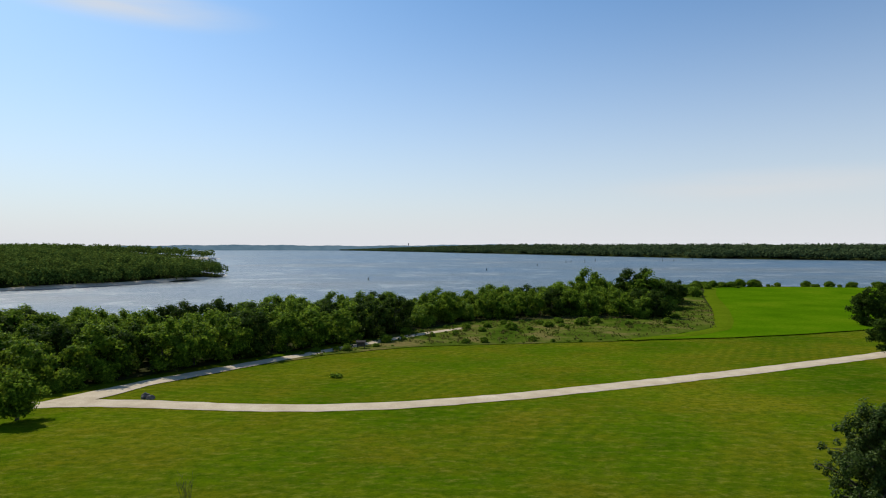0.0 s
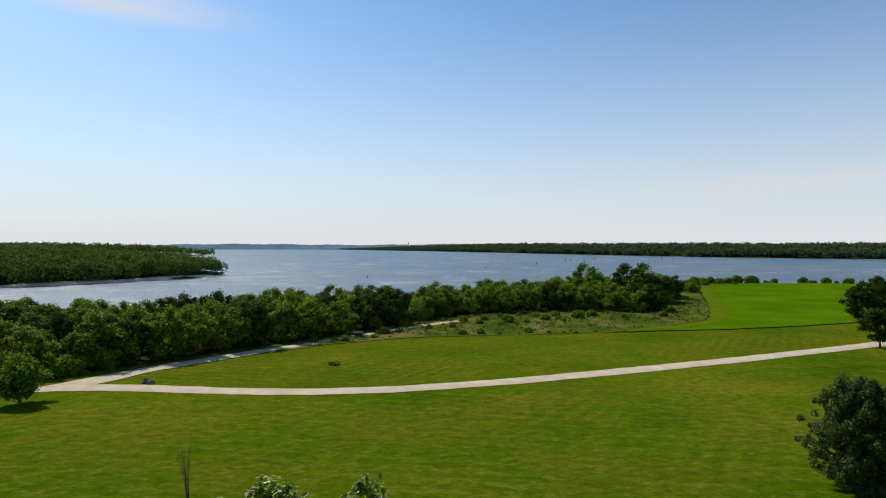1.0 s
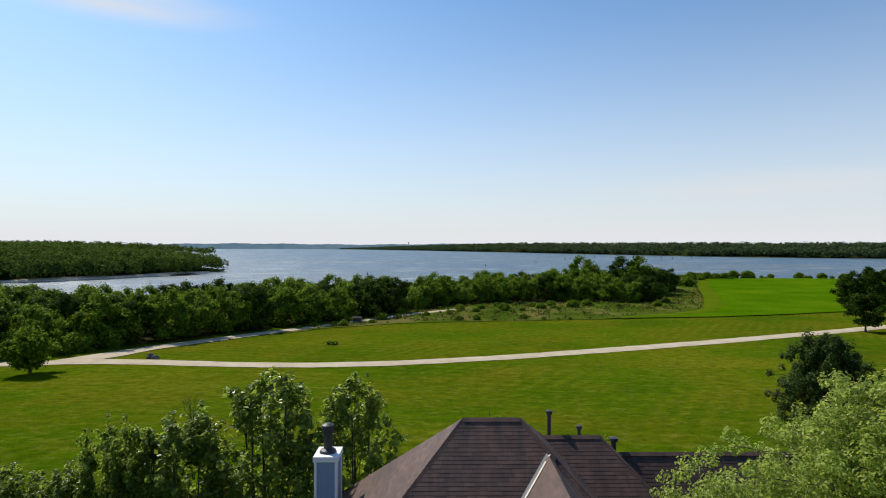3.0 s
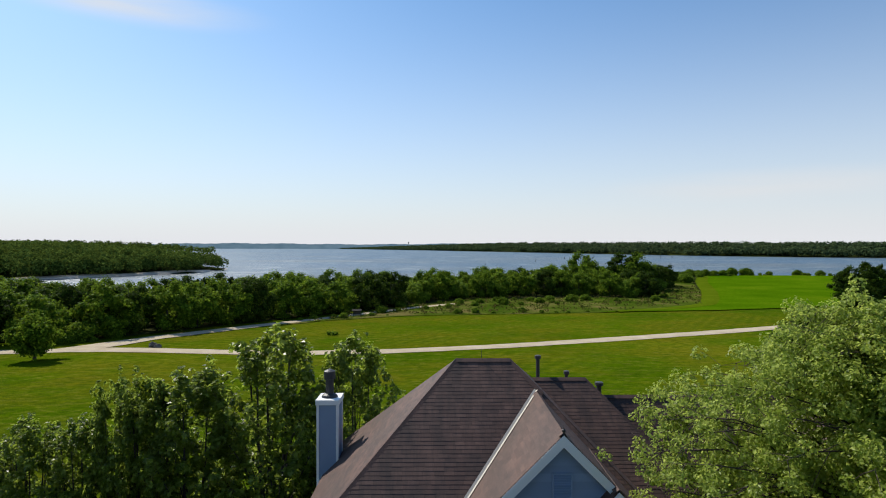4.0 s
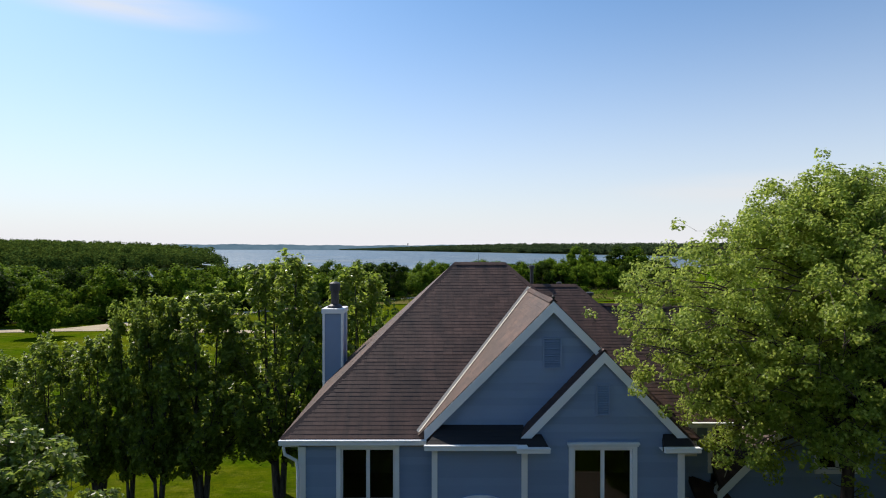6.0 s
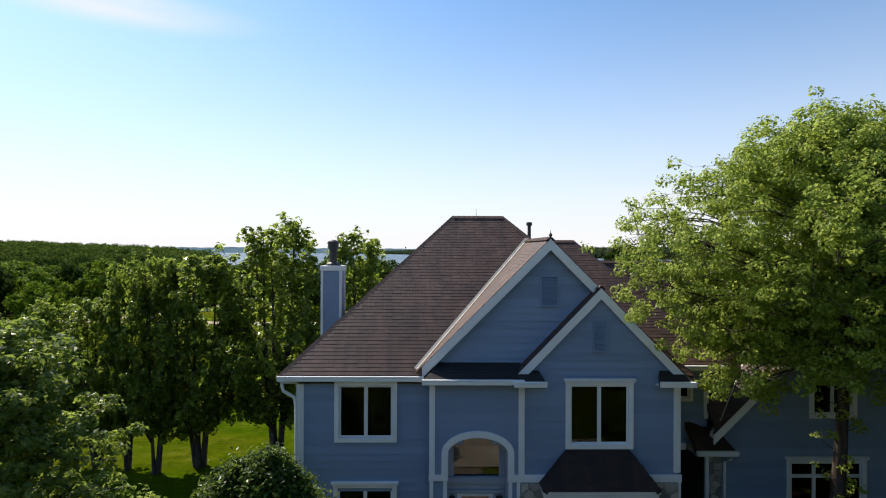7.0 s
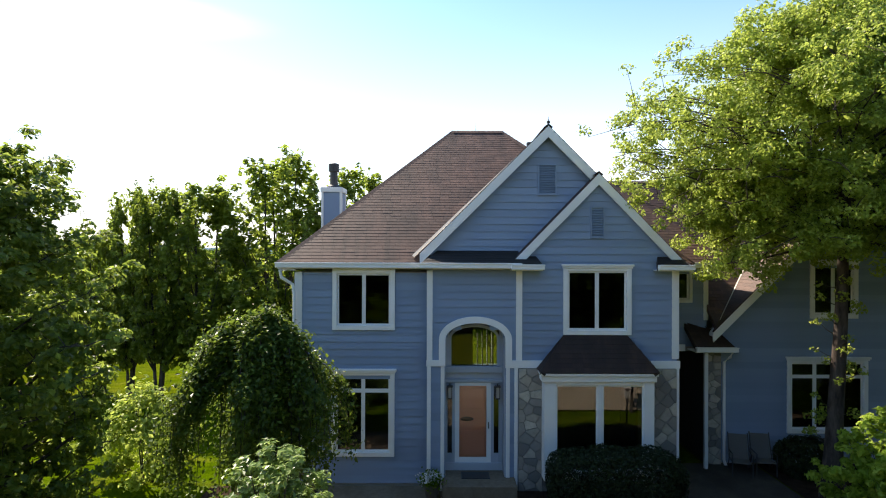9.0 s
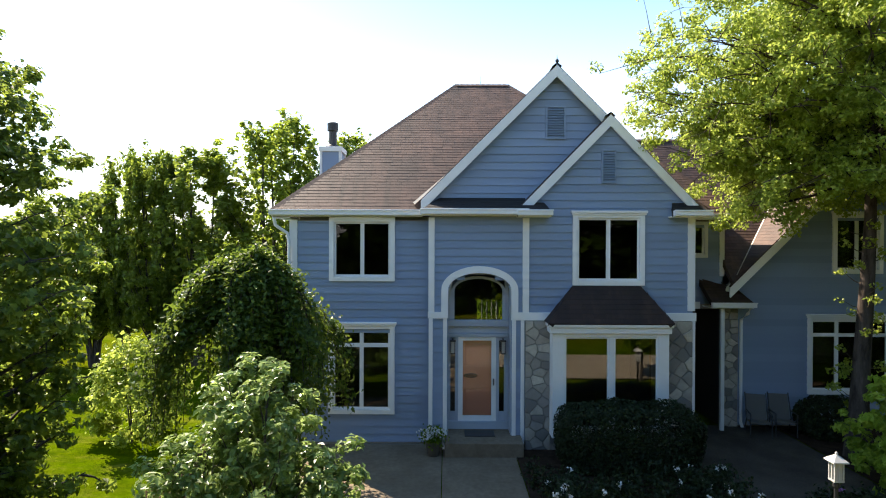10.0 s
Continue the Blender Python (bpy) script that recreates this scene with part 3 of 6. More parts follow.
def tree_parts(seed, height, spread, base, profile, clumps, leaves, size, clump_r, trunk_r, limbs=14, stems=1, lean=(0, 0), droop=0.0, long=1.0, squash=0.75, split=0.3, gap=(0.10, 0.28), limb=0.38, hold=0.9, far=False):
    """Arrays of a tree's trunk with limbs and of its leaves. Its foot is at the origin."""
    rng = np.random.default_rng(seed)
    cl = crown_clumps(rng, clumps, base, height - clump_r * 0.5, profile, spread)
    lean3 = np.array([lean[0], lean[1], 0.0])
    cl = cl + lean3 * (cl[:, 2:3] / height) ** 1.3
    tv, tf = [], []

    def tube(path, radii, sides):
        v, f = tube_arrays(path, radii, sides)
        o = len(tv)
        tv.extend(v)
        tf.extend([tuple(i + o for i in q) for q in f])
    mains = []
    for s in range(stems):
        ang = 6.28 * s / stems + rng.uniform(0, 1)
        out = 0 if stems == 1 else spread * 0.30
        top = np.array([out * math.cos(ang), out * math.sin(ang), height * 0.86]) + lean3 * 0.8
        foot = np.array([0.12 * math.cos(ang), 0.12 * math.sin(ang), -0.15]) if stems > 1 else np.array([0, 0, -0.15])
        path = [foot + (top - foot) * t + np.array([math.sin(3 * t + s), math.cos(2.3 * t + s * 2), 0]) * 0.09 * spread * t * (1 - t) * 2 for t in np.linspace(0, 1, 9)]
        rad = [trunk_r / stems ** 0.5 * (1.35 if t == 0 else 1.0) * (1 - 0.9 * t) for t in np.linspace(0, 1, 9)]
        tube(path, rad, 8)
        mains.append((path, rad))
    order = rng.permutation(len(cl))[:limbs]
    for i in order:
        c = cl[i]
        path, rad = mains[rng.integers(len(mains))]
        t = float(np.clip((c[2] / height) - rng.uniform(*gap), split * 0.6, 0.85))
        k = t * 8
        j = int(k)
        p = np.array(path[j]) + (np.array(path[min(j + 1, 8)]) - np.array(path[j])) * (k - j)
        r0 = max(0.012, rad[j] * limb)
        tube(wander(p, c, rng, 0.05 * spread), [r0, r0 * 0.8, r0 * 0.6, r0 * 0.4, r0 * 0.15], 5)
        for _ in range(3):
            q = c + rng.normal(size=3) * clump_r * 0.8
            m = p + (c - p) * rng.uniform(0.4, 0.8)
            tube([m, (m + q) / 2 + rng.normal(size=3) * 0.03 * spread, q], [r0 * 0.4, r0 * 0.25, r0 * 0.08], 4)
    which = rng.integers(0, len(cl), leaves)
    rr = clump_r * rng.uniform(0.6, 1.25, len(cl))
    off = rng.normal(size=(leaves, 3)) * 0.5
    off[:, 2] *= squash
    pts = cl[which] + off * rr[which][:, None]
    pts[:, 2] = np.maximum(pts[:, 2], 0.15)
    # blades turn up and outwards, both of their clump and of the whole crown
    mid = np.array([0, 0, base + (height - base) * 0.4])
    away = off / (np.linalg.norm(off, axis=1)[:, None] + 1e-9) * 0.8
    whole = pts - mid
    away = away + whole / (np.linalg.norm(whole, axis=1)[:, None] + 1e-9) * 0.6 + np.array([0, 0, 0.45])
    lv, lf = leaf_triangles(pts, size, rng, away, hold) if far else leaf_arrays(pts, size, rng, droop, long, away, hold)
    return tv, tf, lv, lf


def tree(name, label, at, bark, leaf, group="", category="tree", **how):
    tv, tf, lv, lf = tree_parts(**how)
    ob = thing(name, label, category, at, group)
    raw("trunk", tv, tf, bark, ob, smooth=True)
    raw("crown", lv, lf, leaf, ob)
    return ob


def bough_tree(name, label, at, bark, leaf, group="", category="tree", seed=1, height=9.0, base=2.0, spread=3.0, profile=None, boughs=40, per=7, leaves=40000, size=0.1, clump_r=0.45, trunk_r=0.2,
               steep=0.7, stems=1, flat=(1.0, 1.0), lean=(0.0, 0.0), squash=0.8, droop=0.0, long=1.0, rough_edge=0.18, inner=0.34, sag=0.0, loose=None, fork=None, hollow=0.0, shoots=0):
    """A tree of separate boughs: each runs from a stem to the crown's edge and carries close clumps of leaves, with gaps between them."""
    rng = np.random.default_rng(seed)
    us, ws = np.array([p[0] for p in profile]), np.array([p[1] for p in profile])
    tv, tf = [], []

    def tube(path, radii, sides):
        v, f = tube_arrays(path, radii, sides)
        o = len(tv)
        tv.extend(v)
        tf.extend([tuple(i + o for i in q) for q in f])
    lean3 = np.array([lean[0], lean[1], 0.0])
    loose = loose or clump_r * 0.55
    mains = []
    for k in range(stems):
        ang = 6.28 * k / stems + rng.uniform(0, 0.9)
        out = 0.0 if stems == 1 else spread * rng.uniform(0.22, 0.42)
        top = np.array([out * math.cos(ang) * flat[0], out * math.sin(ang) * flat[1], height * rng.uniform(0.82, 0.93)]) + lean3
        foot = np.array([0.11 * math.cos(ang), 0.11 * math.sin(ang), -0.15]) if stems > 1 else np.array([0, 0, -0.15])
        path = [foot + (top - foot) * np.array([t ** 0.8, t ** 0.8, t]) + np.array([math.sin(4 * t + k), math.cos(3.3 * t + 2 * k), 0]) * 0.05 * spread * t * (1 - t) * 2 for t in np.linspace(0, 1, 9)]
        rad = [trunk_r / stems ** 0.5 * (1.4 if t == 0 else 1.0) * (1 - 0.9 * t) for t in np.linspace(0, 1, 9)]
        tube(path, rad, 9)
        mains.append((path, rad))
    cs, rs = [], []
    turn = rng.uniform(0, 6.28)
    for i in range(boughs):
        u = (i + rng.uniform(0, 1)) / boughs
        a = turn + 2.39996 * i + rng.uniform(-0.4, 0.4)
        r = np.interp(u, us, ws) * spread * (1 + rng.uniform(-1.6, 0.9) * rough_edge)
        tip = np.array([r * math.cos(a) * flat[0], r * math.sin(a) * flat[1], base + (height - base) * u]) + lean3 * (u * 0.8 + 0.2)
        path, rad = min(mains, key=lambda m: np.hypot(*(m[0][5] - tip)[:2])) if stems > 1 else mains[0]
        zr = np.clip(tip[2] - steep * r - 0.3, fork or (height * 0.13 if stems > 1 else base * 0.75), height * 0.84)
        k = float(np.clip((zr + 0.15) / (path[-1][2] + 0.15) * 8, 0.8, 7.6))
        j = int(k)
        root = path[j] + (path[j + 1] - path[j]) * (k - j)
        bow = np.array([0, 0, 1.0]) * np.linalg.norm(tip - root) * rng.uniform(0.04, 0.12) + rng.normal(size=3) * 0.05 * spread
        line = [root + (tip - root) * t + bow * math.sin(math.pi * t) - np.array([0, 0, sag * t ** 3]) for t in np.linspace(0, 1, 6)]
        r0 = max(0.014, rad[j] * 0.42)
        tube(line, [r0, r0 * 0.8, r0 * 0.6, r0 * 0.42, r0 * 0.26, r0 * 0.08], 5)
        for q in range(per):
            near = inner + hollow * max(0.0, 1 - 2.0 * u)
            t = near + (1 - near) * (q + rng.uniform(0, 1)) / per
            p = line[min(int(t * 5), 4)]
            p = p + (line[min(int(t * 5), 4) + 1] - p) * (t * 5 - min(int(t * 5), 4))
            rr = clump_r * (1.25 - 0.62 * t) * rng.uniform(0.7, 1.2)
            c = p + rng.normal(size=3) * loose * np.array([1.0, 1.0, 0.8]) * (1.15 - 0.5 * t)
            tube([p, (p + c) / 2 + np.array([0, 0, 0.04]), c], [r0 * 0.25, r0 * 0.15, 0.004], 4)
            cs.append(c)
            rs.append(rr)
    for i in range(shoots):
        path = mains[0][0]
        k = rng.uniform(0.9, 4.2)
        p = path[int(k)] + (path[int(k) + 1] - path[int(k)]) * (k - int(k))
        a = rng.uniform(0, 6.28)
        c = p + np.array([math.cos(a), math.sin(a), rng.uniform(0.2, 0.9)]) * rng.uniform(0.2, 0.6)
        tube([p, (p + c) / 2 - np.array([0, 0, 0.05]), c], [0.02, 0.012, 0.004], 4)
        cs.append(c)
        rs.append(rng.uniform(0.12, 0.22))
    cs, rs = np.array(cs), np.array(rs)
    which = rng.choice(len(cs), leaves, p=rs ** 2 / (rs ** 2).sum())
    d = rng.normal(size=(leaves, 3))
    d /= np.linalg.norm(d, axis=1)[:, None]
    d[:, 2] *= squash
    pts = cs[which] + d * (rs[which] * rng.uniform(0.25, 1.0, leaves) ** 0.6)[:, None]
    pts[:, 2] = np.maximum(pts[:, 2] - droop * np.hypot(d[:, 0], d[:, 1]) * rs[which], 0.1)
    whole = (pts - np.array([0, 0, base + (height - base) * 0.4])) / (spread + 1e-9)
    away = d * 1.0 + whole * 0.5 + np.array([0, 0, 0.5])
    lv, lf = leaf_arrays(pts, size, rng, droop, long, away, 1.1)
    ob = thing(name, label, category, at, group)
    raw("trunk", tv, tf, bark, ob, smooth=True)
    raw("crown", lv, lf, leaf, ob)
    return ob


ROUND = [(0, 0.35), (0.15, 0.75), (0.4, 1.0), (0.65, 0.9), (0.85, 0.6), (1, 0.18)]
OVATE = [(0, 0.40), (0.2, 0.85), (0.4, 1.0), (0.65, 0.82), (0.85, 0.5), (1, 0.16)]
SHRUB = [(0, 0.8), (0.3, 1.0), (0.6, 0.95), (0.85, 0.65), (1, 0.25)]


def on(x, y, dz=0.0):
    return (x, y, h(x, y) + dz)


# trees close to the house
COLUMN = [(0, 0.55), (0.15, 0.85), (0.35, 1.0), (0.6, 0.9), (0.8, 0.66), (1, 0.22)]
bough_tree("birch_tree", "tall river birch with airy light green leaves and peeling bark", on(9.9, 14.2), M_BARK_BIRCH, M_LEAF_BIRCH, seed=11, height=13.3, base=6.5, spread=6.1,
           profile=[(0, 0.56), (0.12, 0.68), (0.3, 0.84), (0.44, 1.0), (0.57, 1.02), (0.7, 0.86), (0.82, 0.62), (0.92, 0.36), (1, 0.08)], boughs=200, per=12, leaves=240000, size=0.074, clump_r=0.38, loose=0.50, trunk_r=0.24, shoots=34,
           steep=0.35, flat=(1.0, 0.60), lean=(0.2, 0.0), squash=0.75, droop=0.25, inner=0.26, sag=0.5, fork=6.9, hollow=0.3, rough_edge=0.08)
# added beyond the right edge of view to keep skylight off the garage wall
bough_tree("birch_tree", "second river birch with low light green leaves, out of view", on(15.6, 12.6), M_BARK_BIRCH, M_LEAF_BIRCH, seed=12, height=12.5, base=1.8, spread=4.2, profile=ROUND, boughs=46, per=7, leaves=36000, size=0.14,
           clump_r=0.75, trunk_r=0.2, steep=0.5, droop=0.25)
pears = [bough_tree("pear_tree", "dense ornamental pear tree with glossy dark leaves", (0, 0, 0), M_BARK, M_LEAF_PEAR, "trees beside the house", seed=sd, height=9.7, base=2.5, spread=sp, profile=pr, boughs=bo, per=14, leaves=14500,
                    size=0.170, clump_r=0.24, loose=0.26, trunk_r=0.24, steep=1.5, stems=5, squash=1.15, rough_edge=0.2, inner=0.28) for sd, sp, pr, bo in ((21, 3.1, OVATE, 66), (22, 2.6, COLUMN, 54))]
placed = set()
for k, x, y, turn, sc, wide in ((0, -7.4, 25.4, 80, 1.10, 1.10), (0, -4.1, 26.2, 200, 1.05, 0.92), (1, -10.5, 24.6, 30, 0.97, 1.10), (1, -12.0, 23.8, 140, 0.95, 0.75), (1, -13.4, 24.2, 75, 0.94, 0.60), (1, -14.8, 24.4, 20, 0.77, 1.0),
                                (0, -16.9, 24.4, 260, 0.74, 1.0), (1, -19.3, 24.8, 115, 0.66, 1.1)):
    m = pose(x, y, h(x, y), 0, 0, turn) @ Matrix.Diagonal((sc * wide, sc * wide, sc, 1))
    ob = pears[k] if k not in placed else copy_thing(pears[k], Matrix())
    placed.add(k)
    ob.matrix_basis = m
bough_tree("maple_tree", "leafy shade tree with light green upper leaves", on(-7.5, 8.7), M_BARK, M_LEAF_MAPLE, seed=31, height=8.3, base=0.3, spread=2.5, profile=[(0, 0.55), (0.3, 0.80), (0.55, 1.0), (0.76, 0.90), (0.9, 0.55), (1, 0.2)],
           boughs=92, per=12, leaves=58000, size=0.098, clump_r=0.28, loose=0.30, trunk_r=0.17, steep=0.5, squash=0.6, inner=0.3, rough_edge=0.16)
bough_tree("small_tree", "young tree with open light crown by the drive", on(7.35, 6.5), M_BARK, M_LEAF_LIGHT, seed=33, height=3.6, base=1.4, spread=1.1, profile=ROUND, boughs=20, per=5, leaves=6000, size=0.1, clump_r=0.3, trunk_r=0.07)


def weeping_tree(at):
    rng = np.random.default_rng(41)
    ob = thing("weeping_tree", "weeping mulberry with a dome of hanging branches", "tree", at)
    tv, tf, pts = [], [], []

    def tube(path, radii, sides):
        v, f = tube_arrays(path, radii, sides)
        o = len(tv)
        tv.extend(v)
        tf.extend([tuple(i + o for i in q) for q in f])
    tube([(0, 0, -0.1), (0.05, 0.03, 1.2), (-0.06, 0.02, 2.4), (0.02, 0, 3.6)], [0.17, 0.13, 0.12, 0.09], 8)
    ways = rng.uniform(0, 6.28, 30)
    for i in range(130):
        t = ways[i % 30] + rng.normal() * 0.10
        wide = i % 10 > 6
        reach = (rng.uniform(1.3, 1.8) if wide else rng.uniform(0.45, 1.4)) * (1 + 0.12 * math.sin(2 * t + 1))
        peak = (4.05 if wide else 5.0 - 0.25 * reach) + rng.uniform(-0.35, 0.15)
        low = rng.uniform(0.3, 1.3) + (0.9 if wide else 0 if i % 3 else 1.2)
        d = np.array([math.cos(t) * 1.1, math.sin(t) * 0.82])
        path = [(0.05, 0, 3.4), (*(d * reach * 0.35), peak), (*(d * reach * 0.75), peak - 0.4), (*(d * reach * 1.0), (peak + low) / 2 + 0.2), (*(d * reach * 1.08), low)]
        tube(path, [0.03, 0.024, 0.016, 0.01, 0.004], 4)
        p = np.array(path)
        for s in range(330):
            u = rng.uniform(0.7, 4)
            k = min(int(u), 3)
            pts.append(p[k] + (p[k + 1] - p[k]) * (u - k) + rng.normal(size=3) * 0.11)
    outs = np.array(pts) - np.array([0, 0, 2.6])
    outs = outs / np.linalg.norm(outs, axis=1)[:, None] + np.array([0, 0, 0.4])
    raw("trunk", tv, tf, M_BARK, ob, smooth=True)
    lv, lf = leaf_arrays(np.array(pts), 0.078, rng, 0.5, 1.2, np.array(outs), 0.9)
    raw("crown", lv, lf, M_LEAF_WEEP, ob)


weeping_tree(on(-4.0, 12.0))
for x, y, hh, sp, sd, text in ((-2.15, 6.9, 3.8, 0.80, 51, "tall shrub with broad pale green leaves"), (-2.8, 6.7, 2.95, 0.62, 58, "lower shrub with broad pale green leaves"), (-1.55, 7.0, 2.75, 0.58, 59, "lowest of the shrubs with broad pale green leaves")):
    bough_tree("flowering_shrub", text, on(x, y), M_BARK, M_LEAF_SHRUB, category="shrub", seed=sd, height=hh, base=0.4, spread=sp, profile=SHRUB, boughs=46, per=5, leaves=int(13500 * hh / 3.75), size=0.062, clump_r=0.16, loose=0.21, trunk_r=0.06,
               steep=0.9, stems=4, squash=0.85, long=1.25, rough_edge=0.3)
bough_tree("hydrangea_bush", "leafy yellow-green bush beneath the birch", on(9.65, 11.5), M_BARK, M_LEAF_YELLOW, category="shrub", seed=52, height=2.9, base=0.3, spread=1.75, profile=SHRUB, boughs=60, per=6, leaves=14000, size=0.10,
           clump_r=0.2, loose=0.18, trunk_r=0.05, steep=0.8, stems=4, squash=0.6, long=1.2)
tree("garden_bush", "low bush beside the lawn", on(-8.1, 15.2), M_BARK, M_LEAF_BIRCH, category="shrub", seed=53, height=2.7, spread=1.1, base=0.2, profile=SHRUB,
     clumps=40, leaves=5000, size=0.11, clump_r=0.35, trunk_r=0.05, limbs=14, stems=3)
tree("garden_bush", "low bush beside the lawn", on(-4.0, 9.3), M_BARK, M_LEAF_LIGHT, category="shrub", seed=54, height=1.0, spread=0.9, base=0.1, profile=SHRUB,
     clumps=30, leaves=3500, size=0.09, clump_r=0.3, trunk_r=0.04, limbs=10, stems=3)

for x, y, hh, sp, sd in ((2.6, 30.5, 7.2, 1.7, 55), (7.4, 30.0, 6.8, 2.2, 56)):
    tree("yard_tree", "small green tree behind the house", on(x, y), M_BARK, M_LEAF_LIGHT, seed=sd, height=hh, spread=sp, base=1.5, profile=ROUND,
         clumps=50, leaves=6000, size=0.16, clump_r=0.5, trunk_r=0.1, limbs=16)


def bare_sapling(at):
    rs = np.random.default_rng(57)
    ob = thing("bare_sapling", "leafless sapling with thin grey twigs", "tree", at)
    for i in range(9):
        t, r = rs.uniform(0, 6.28), rs.uniform(0.3, 1.0)
        top = np.array([r * math.cos(t), r * math.sin(t), rs.uniform(3.6, 4.9)])
        v, f = tube_arrays([(0.1 * math.cos(t), 0.1 * math.sin(t), -0.1), top * [0.3, 0.3, 0.4], top * [0.7, 0.7, 0.75], top], [0.022, 0.016, 0.010, 0.003], 5)
        stem = raw("stem", v, f, M_BARK, ob)
        for k in range(7):
            p = top * rs.uniform(0.45, 0.95)
            v, f = tube_arrays([p, p + rs.normal(size=3) * [0.25, 0.25, 0.05] + [0, 0, 0.5]], [0.009, 0.003], 4)
            raw("twig", v, f, M_BARK, stem)


bare_sapling(on(-20.9, 50.0))

# trees out on the lawn
bough_tree("willow_tree", "round grey-green willow standing on the lawn", on(32.8, 51.0), M_BARK, M_LEAF_WILLOW, seed=61, height=9.0, base=0.7, spread=4.3, profile=ROUND, boughs=60, per=8, leaves=36000, size=0.19,
           clump_r=0.55, loose=0.5, trunk_r=0.3, steep=0.6, squash=1.2, droop=0.35, sag=0.5)
tree("lawn_tree", "small round tree beside the gravel road", on(-56.2, 80.8), M_BARK, M_LEAF_WOOD, seed=62, height=6.2, spread=2.4, base=1.0, profile=ROUND,
     clumps=60, leaves=6000, size=0.36, clump_r=0.8, trunk_r=0.2, limbs=16)
tree("lawn_tree", "small round tree with a bare trunk beside the road", on(91.2, 125.4), M_BARK, M_LEAF_DARK, seed=63, height=8.5, spread=3.6, base=1.8, profile=ROUND,
     clumps=60, leaves=7000, size=0.4, clump_r=0.9, trunk_r=0.2, limbs=16)
for i, (x, y, hh) in enumerate(((127.5, 180, 11.8), (136, 184, 12.6), (145, 190, 12.0))):
    tree("cedar_tree", "dark dense cedar at the edge of the field", on(x, y), M_BARK, M_LEAF_DARK, "cedars by the field", seed=64 + i, height=hh, spread=4.2, base=0.6, profile=OVATE,
         clumps=70, leaves=7000, size=0.5, clump_r=1.0, trunk_r=0.25, limbs=12)

# woods along the near shore
WOOD = []
for i, (hh, sp, mat) in enumerate(((10.5, 4.8, M_LEAF_WOOD), (9.4, 5.2, M_LEAF_WOOD), (11.2, 5.0, M_LEAF_DARK), (8.6, 4.6, M_LEAF_LIGHT), (10.0, 4.4, M_LEAF_WOOD), (5.0, 3.0, M_LEAF_WOOD))):
    tv, tf, lv, lf = tree_parts(seed=80 + i, height=hh, spread=sp, base=0.25, profile=ROUND if i != 5 else SHRUB, clumps=44, leaves=8600, size=0.45, clump_r=1.2, trunk_r=0.2, limbs=6, far=True)
    ob = thing("woodland_tree", ("green broadleaf tree in the lakeside woods", "spreading green tree in the lakeside woods", "dark broadleaf tree in the lakeside woods", "light green tree in the lakeside woods",
                                 "upright green tree in the lakeside woods", "low scrubby bush at the edge of the woods")[i], "tree", (0, 0, 0), "lakeside woods")
    raw("trunk", tv, tf, M_BARK, ob, smooth=True)
    raw("crown", lv, lf, mat, ob)
    WOOD.append(ob)
rng = random.Random(7)


def inside(x, y, ring):
    hit = False
    for (xa, ya), (xb, yb) in zip(ring, ring[1:] + ring[:1]):
        if (ya <= y) != (yb <= y) and x < xa + (xb - xa) * (y - ya) / (yb - ya):
            hit = not hit
    return hit


def scatter(ring, gap, tries, taken):
    xs, ys = [p[0] for p in ring], [p[1] for p in ring]
    got = []
    for _ in range(tries):
        x, y = rng.uniform(min(xs), max(xs)), rng.uniform(min(ys), max(ys))
        if inside(x, y, ring) and all((x - a) ** 2 + (y - b) ** 2 > gap * gap for a, b in taken):
            taken.append((x, y))
            got.append((x, y))
    return got


spots = []
wood_left = [(-128, 97), (-70, 99), (-61, 106), (-53.5, 115.5), (-47, 126), (-38.5, 137.5), (-29, 151), (-16.5, 167), (-4, 180), (8, 195), (2, 214), (-40, 190), (-85, 165), (-150, 150)]
wood_mid = [(6, 192), (22, 200), (32, 208), (46, 204), (64, 200), (72, 206), (80, 222), (104, 262), (110, 280), (92, 275), (40, 240), (4, 216)]
first = {}
track = [(-70, 92), (-62, 95), (-55, 103), (-52, 106), (-46.5, 110.5), (-43, 116), (-39.5, 121), (-35, 127), (-30.5, 132.5), (-26, 139), (-21, 146), (-14, 154), (-7.3, 162.9)]
front = [(x - 6.2 + rng.uniform(-1, 1), y + 4.4 + rng.uniform(-1, 1)) for x, y in track] + [(-76, 96), (-83, 95), (-90, 97), (-98, 96), (-106, 98)]
spots += front
plan = [(x, y, rng.choice((0, 1, 2, 4, 0)), rng.uniform(0.86, 1.02)) for x, y in front]
plan += [(x, y, rng.choice((0, 1, 2, 4, 0, 3)), rng.uniform(0.76, 1.0)) for x, y in scatter(wood_left, 6.2, 6000, spots)]
plan += [(x, y, rng.choice((0, 1, 3, 4, 0, 2)), rng.uniform(0.7, 1.0)) for x, y in scatter(wood_mid, 6.0, 3000, spots)]
plan += [(57.5, 236, 0, 1.5), (60, 232, 1, 1.3), (77, 238, 2, 1.5), (80, 236, 0, 1.45), (73, 205, 2, 0.9), (68, 208, 2, 0.95), (40, 214, 0, 1.05)]
